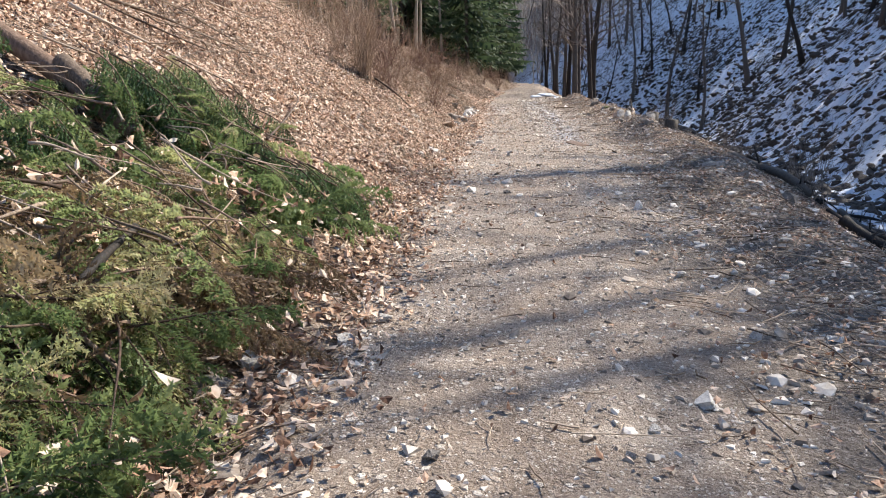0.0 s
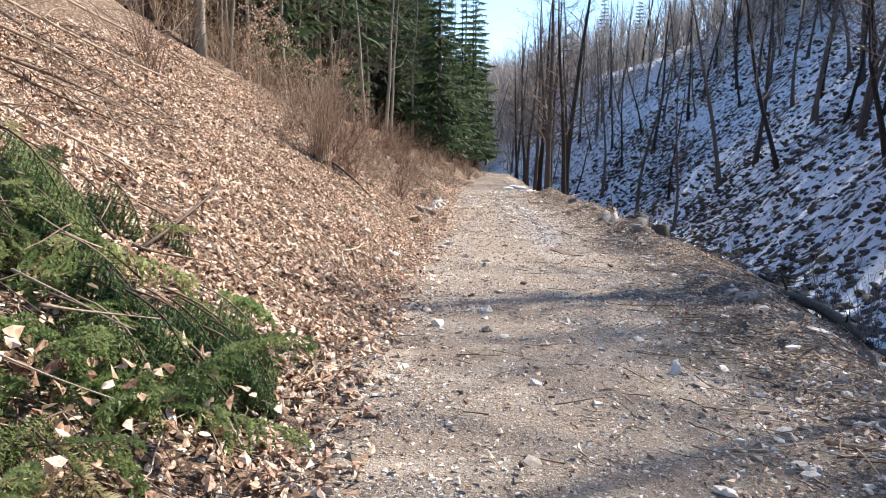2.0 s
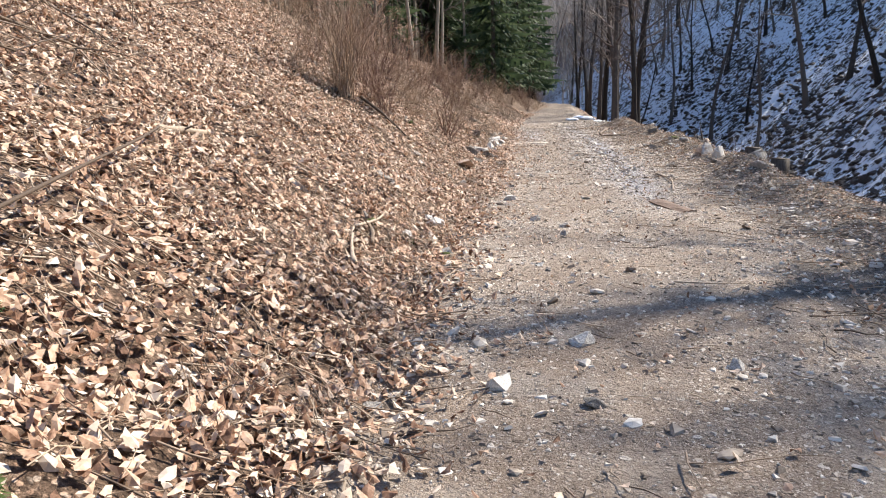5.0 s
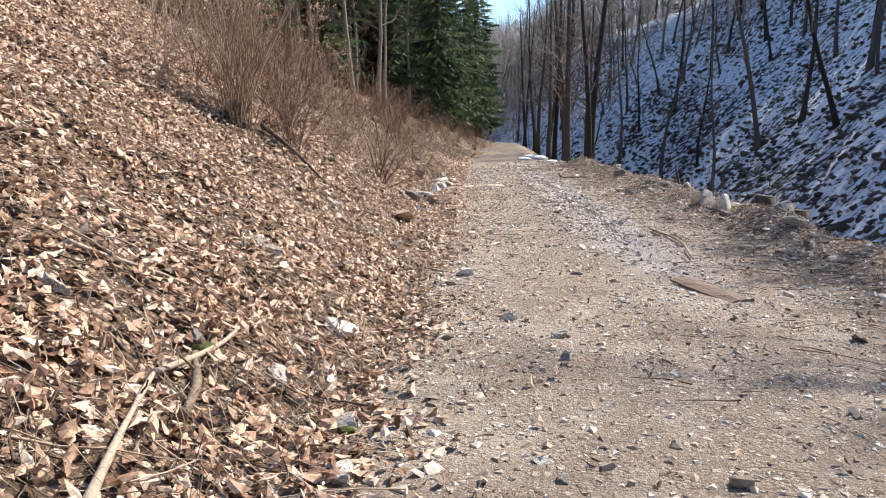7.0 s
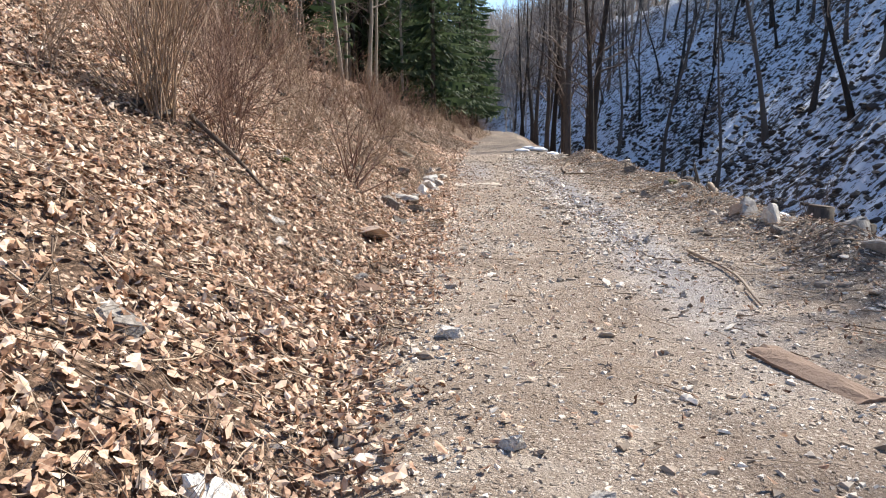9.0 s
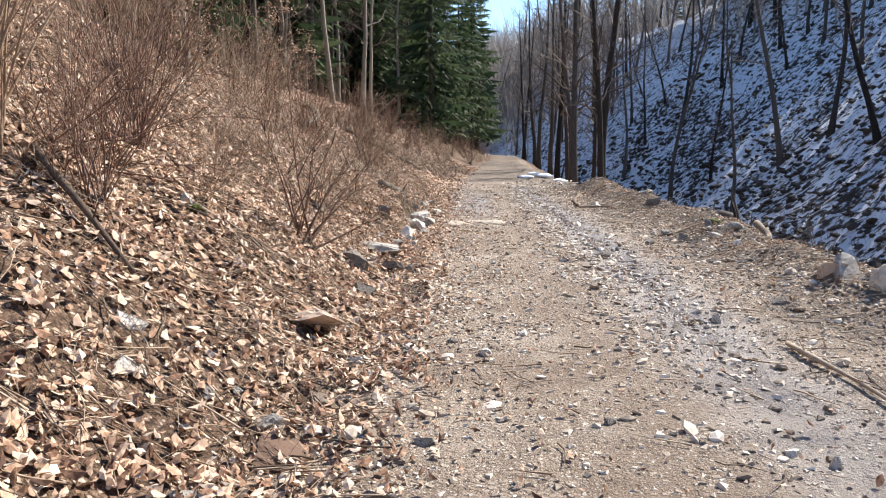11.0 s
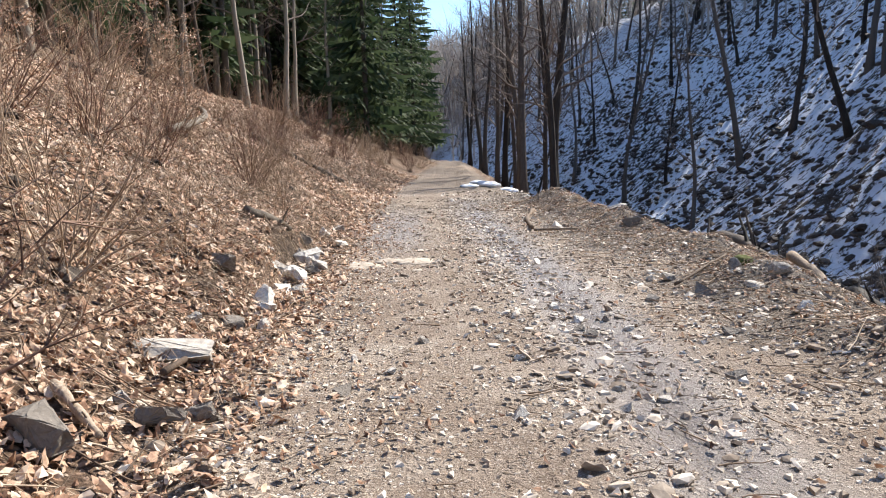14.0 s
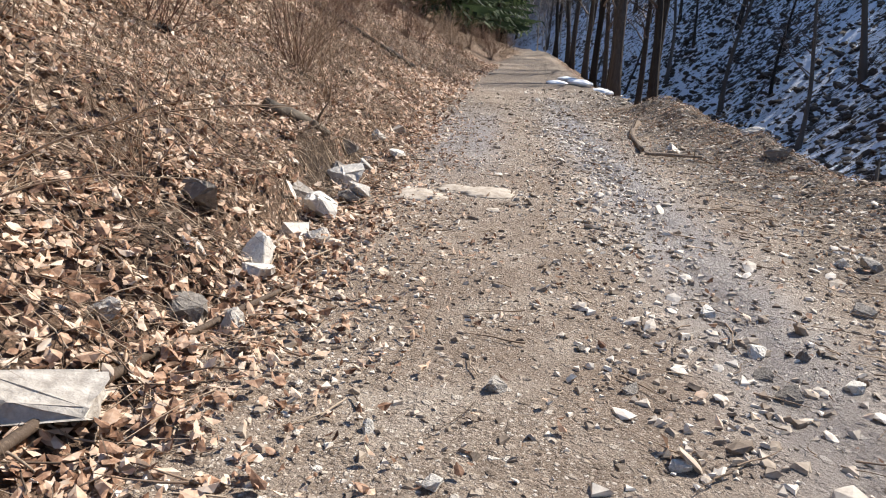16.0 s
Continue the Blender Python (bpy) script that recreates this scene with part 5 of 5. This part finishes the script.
    for p, q in (pebbles(octa, 62000, 0.8, 24, 0.008, 0.026, 2.0, 0.12, on_track), pebbles(octa, 24000, 20, 40, 0.012, 0.034, 1.8, 0.25, on_track), pebbles(octa, 34000, 0.8, 42, 0.016, 0.05, 2.0, 0.2, rubble), pebbles(octa, 4500, 0.8, 34, 0.02, 0.045, 1.8, 0.1, on_track), pebbles(round_shape, 4800, 1, 46, 0.035, 0.085, 2.2, 0.15, rubble)):
        v.append(p)
        f.append(q + n)
        n += len(p)
    tagged(new("gravel", mesh_from("gravel", np.concatenate(v), np.concatenate(f), M_STONE)), "loose pale limestone gravel over the track", "gravel", kind="stuff")

    # tufts of dark leaves and stones that stick out of the snow
    m = 7500
    y = 3 + 110 * rng.uniform(0, 1, m) ** 1.6
    x = stream(y) + 0.3 + 36 * rng.uniform(0, 1, m) ** 1.7
    sz = rng.uniform(0.06, 0.2, m) * (0.7 + 0.012 * y)
    p = np.stack([x, y, height(x, y) + 0.02], -1)
    v, f = strewn(*round_shape, p, rotations(rng, m, True), sz[:, None] * np.stack([rng.uniform(0.7, 1.3, m), rng.uniform(0.8, 1.7, m), rng.uniform(0.3, 0.8, m)], -1))
    v = v.reshape(m, -1, 3)
    v = p[:, None] + (v - p[:, None]) * (1 + 0.4 * rng.uniform(-1, 1, (m, len(round_shape[0]), 1)))
    tagged(new("leaf_tufts", mesh_from("leaf_tufts", v.reshape(-1, 3), f, M_DARKWOOD)), "dark wet leaf tufts and stones sticking out of the snow", "leaves", kind="stuff")

    tb = Build()
    for i in range(10500):
        y = rng.uniform(1, 40)
        u = rng.uniform()
        if u < 0.64:
            x = float(left_edge(y)) - 4.6 * rng.uniform() ** 1.2 + 0.2
        elif u < 0.92:
            x = float(right_edge(y)) - 0.3 + rng.normal(0, 0.8)
        else:
            x = rng.uniform(-1, 3)
        ln = rng.uniform(0.12, 0.75) * (0.5 if u > 0.92 else 1)
        a = rng.uniform(0, 2 * np.pi)
        k = np.linspace(-0.5, 0.5, 5)
        px, py = x + math.cos(a) * k * ln + rng.normal(0, 0.012, 5), y + math.sin(a) * k * ln + rng.normal(0, 0.012, 5)
        pz = height(px, py) + 0.02 + rng.uniform(0, 0.05) * (u < 0.92)
        tb.tube(np.stack([px, py, pz], -1), np.linspace(rng.uniform(0.002, 0.007), 0.0015, 5), 4, False)
    tagged(new("twig_litter", tb.mesh("twig_litter", M_TWIG)), "dry broken twigs strewn over bank and track", "twigs", kind="stuff")

    # dead grass and bramble stalks on the bank
    n = 90000
    y = rng.uniform(8, 58, n)
    x = left_edge(y) - 0.1 - 6.0 * rng.uniform(0, 1, n) ** 1.3
    k = np.maximum(0.4 * smooth(0.05, 0.3, fbm(x * 0.9, y * 0.9, 81, 3)) * (y < 36), 0.42 * brushy(x, y) * smooth(-0.2, 0.15, fbm(x * 0.7, y * 0.7, 83, 3))) > rng.uniform(0, 1, n)
    x, y = x[k], y[k]
    n = len(x)
    a = rng.normal(0.0, 0.9, n)
    ln = rng.uniform(0.08, 0.26, n) * (1 + 0.7 * brushy(x, y))
    p = np.stack([x, y, height(x, y)], -1)
    d1 = np.stack([np.cos(a) * 0.55, np.sin(a) * 0.55, 0 * a + 0.55], -1) * ln[:, None]
    d2 = d1 + np.stack([np.cos(a) * 0.7, np.sin(a) * 0.7, 0 * a - 0.5], -1) * ln[:, None]
    w = np.stack([-np.sin(a), np.cos(a), 0 * a], -1) * (0.0024 + 0.00006 * np.maximum(y - 20, 0))[:, None]
    v = np.stack([p - w, p + w, p + d1 + w, p + d1 - w, p + d2], 1).reshape(-1, 3)
    i = np.arange(n)[:, None] * 5
    f = np.concatenate([i + np.array([[0, 1, 2]]), i + np.array([[0, 2, 3]]), i + np.array([[3, 2, 4]])])
    tagged(new("dead_grass", mesh_from("dead_grass", v, f, M_TWIG)), "bleached dead grass stalks on the bank", "grass", kind="stuff")


litter()


def hanging_roots():
    """Fine roots and stalks that hang over the washed-out foot of the bank."""
    rng = np.random.default_rng(17)
    tb = Build()
    for i in range(700):
        y = rng.uniform(24.6, 35)
        x = float(left_edge(y)) - rng.uniform(0.3, 0.75)
        p = (x, y, height1(x, y) + 0.03)
        s = wander(rng, p, (rng.uniform(0.2, 1.0), rng.normal(0, 0.5), rng.uniform(-0.2, 0.5)), rng.uniform(0.12, 0.42), 5, 0.18, 0.35)
        tb.tube(s, np.linspace(rng.uniform(0.0015, 0.005), 0.001, 5), 3, False)
    tagged(new("hanging_roots", tb.mesh("hanging_roots", M_TWIG)), "fine brown roots hanging from the washed-out bank", "roots", kind="stuff")


hanging_roots()


# ---- old snow and moss ----
def lump(name, x, y, w, d, h, mat, label, category, seed, sink=0.3):
    rng = np.random.default_rng(seed)
    v, f = ico(4)
    n = 0.3 * fbm(v[:, 0] * 2.1 + seed, v[:, 1] * 2.1 + v[:, 2], seed, 4)
    v = v * (1 + n)[:, None] * np.array([w, d, h]) * 0.5
    ob = new(name, mesh_from(name, v, f, mat, False))
    ob.matrix_basis = Matrix.Translation((x, y, height1(x, y) + h * (0.5 - sink) * 0.5)) @ pose(0, 0, 0, 0, 0, rng.uniform(0, 90))
    return tagged(ob, label, category)


for i, (x, y, w, d, h) in enumerate([(1.6, 49.0, 0.8, 0.7, 0.2), (2.3, 48.2, 0.7, 0.9, 0.24), (2.9, 47.2, 0.6, 0.8, 0.26), (3.3, 46.0, 0.6, 0.7, 0.22), (2.0, 50.2, 0.5, 0.8, 0.18), (2.6, 49.4, 0.5, 0.5, 0.2), (4.05, 22.9, 0.4, 0.3, 0.16)]):
    tagged(lump("snow_patch", x, y, w, d, h, M_SNOW, "remnant of old white snow at the track edge", "snow", 300 + i), group="snow remnants")
for i, (x, y, w) in enumerate([(-1.78, 12.8, 0.16), (-1.36, 12.78, 0.13), (-0.95, 12.3, 0.1), (-2.7, 20.7, 0.14), (3.6, 27.4, 0.3), (-3.0, 12.4, 0.1), (-3.6, 15.0, 0.12)]):
    tagged(lump("moss_cushion", x, y, w, w * 0.8, w * 0.5, M_MOSS, "small green moss cushion among stones and leaves", "moss", 320 + i, 0.1), group="moss cushions")
for i, (x, y, w, d, h) in enumerate([(-0.78, 29.15, 0.5, 0.6, 0.1), (-0.12, 29.42, 0.55, 0.5, 0.08), (-0.42, 29.55, 0.4, 0.4, 0.07)]):
    tagged(lump("bedrock", x, y, w, d, h, M_BEDROCK, "pale worn bedrock showing through the track", "rock", 340 + i, 0.6), group="pale bedrock in the track")
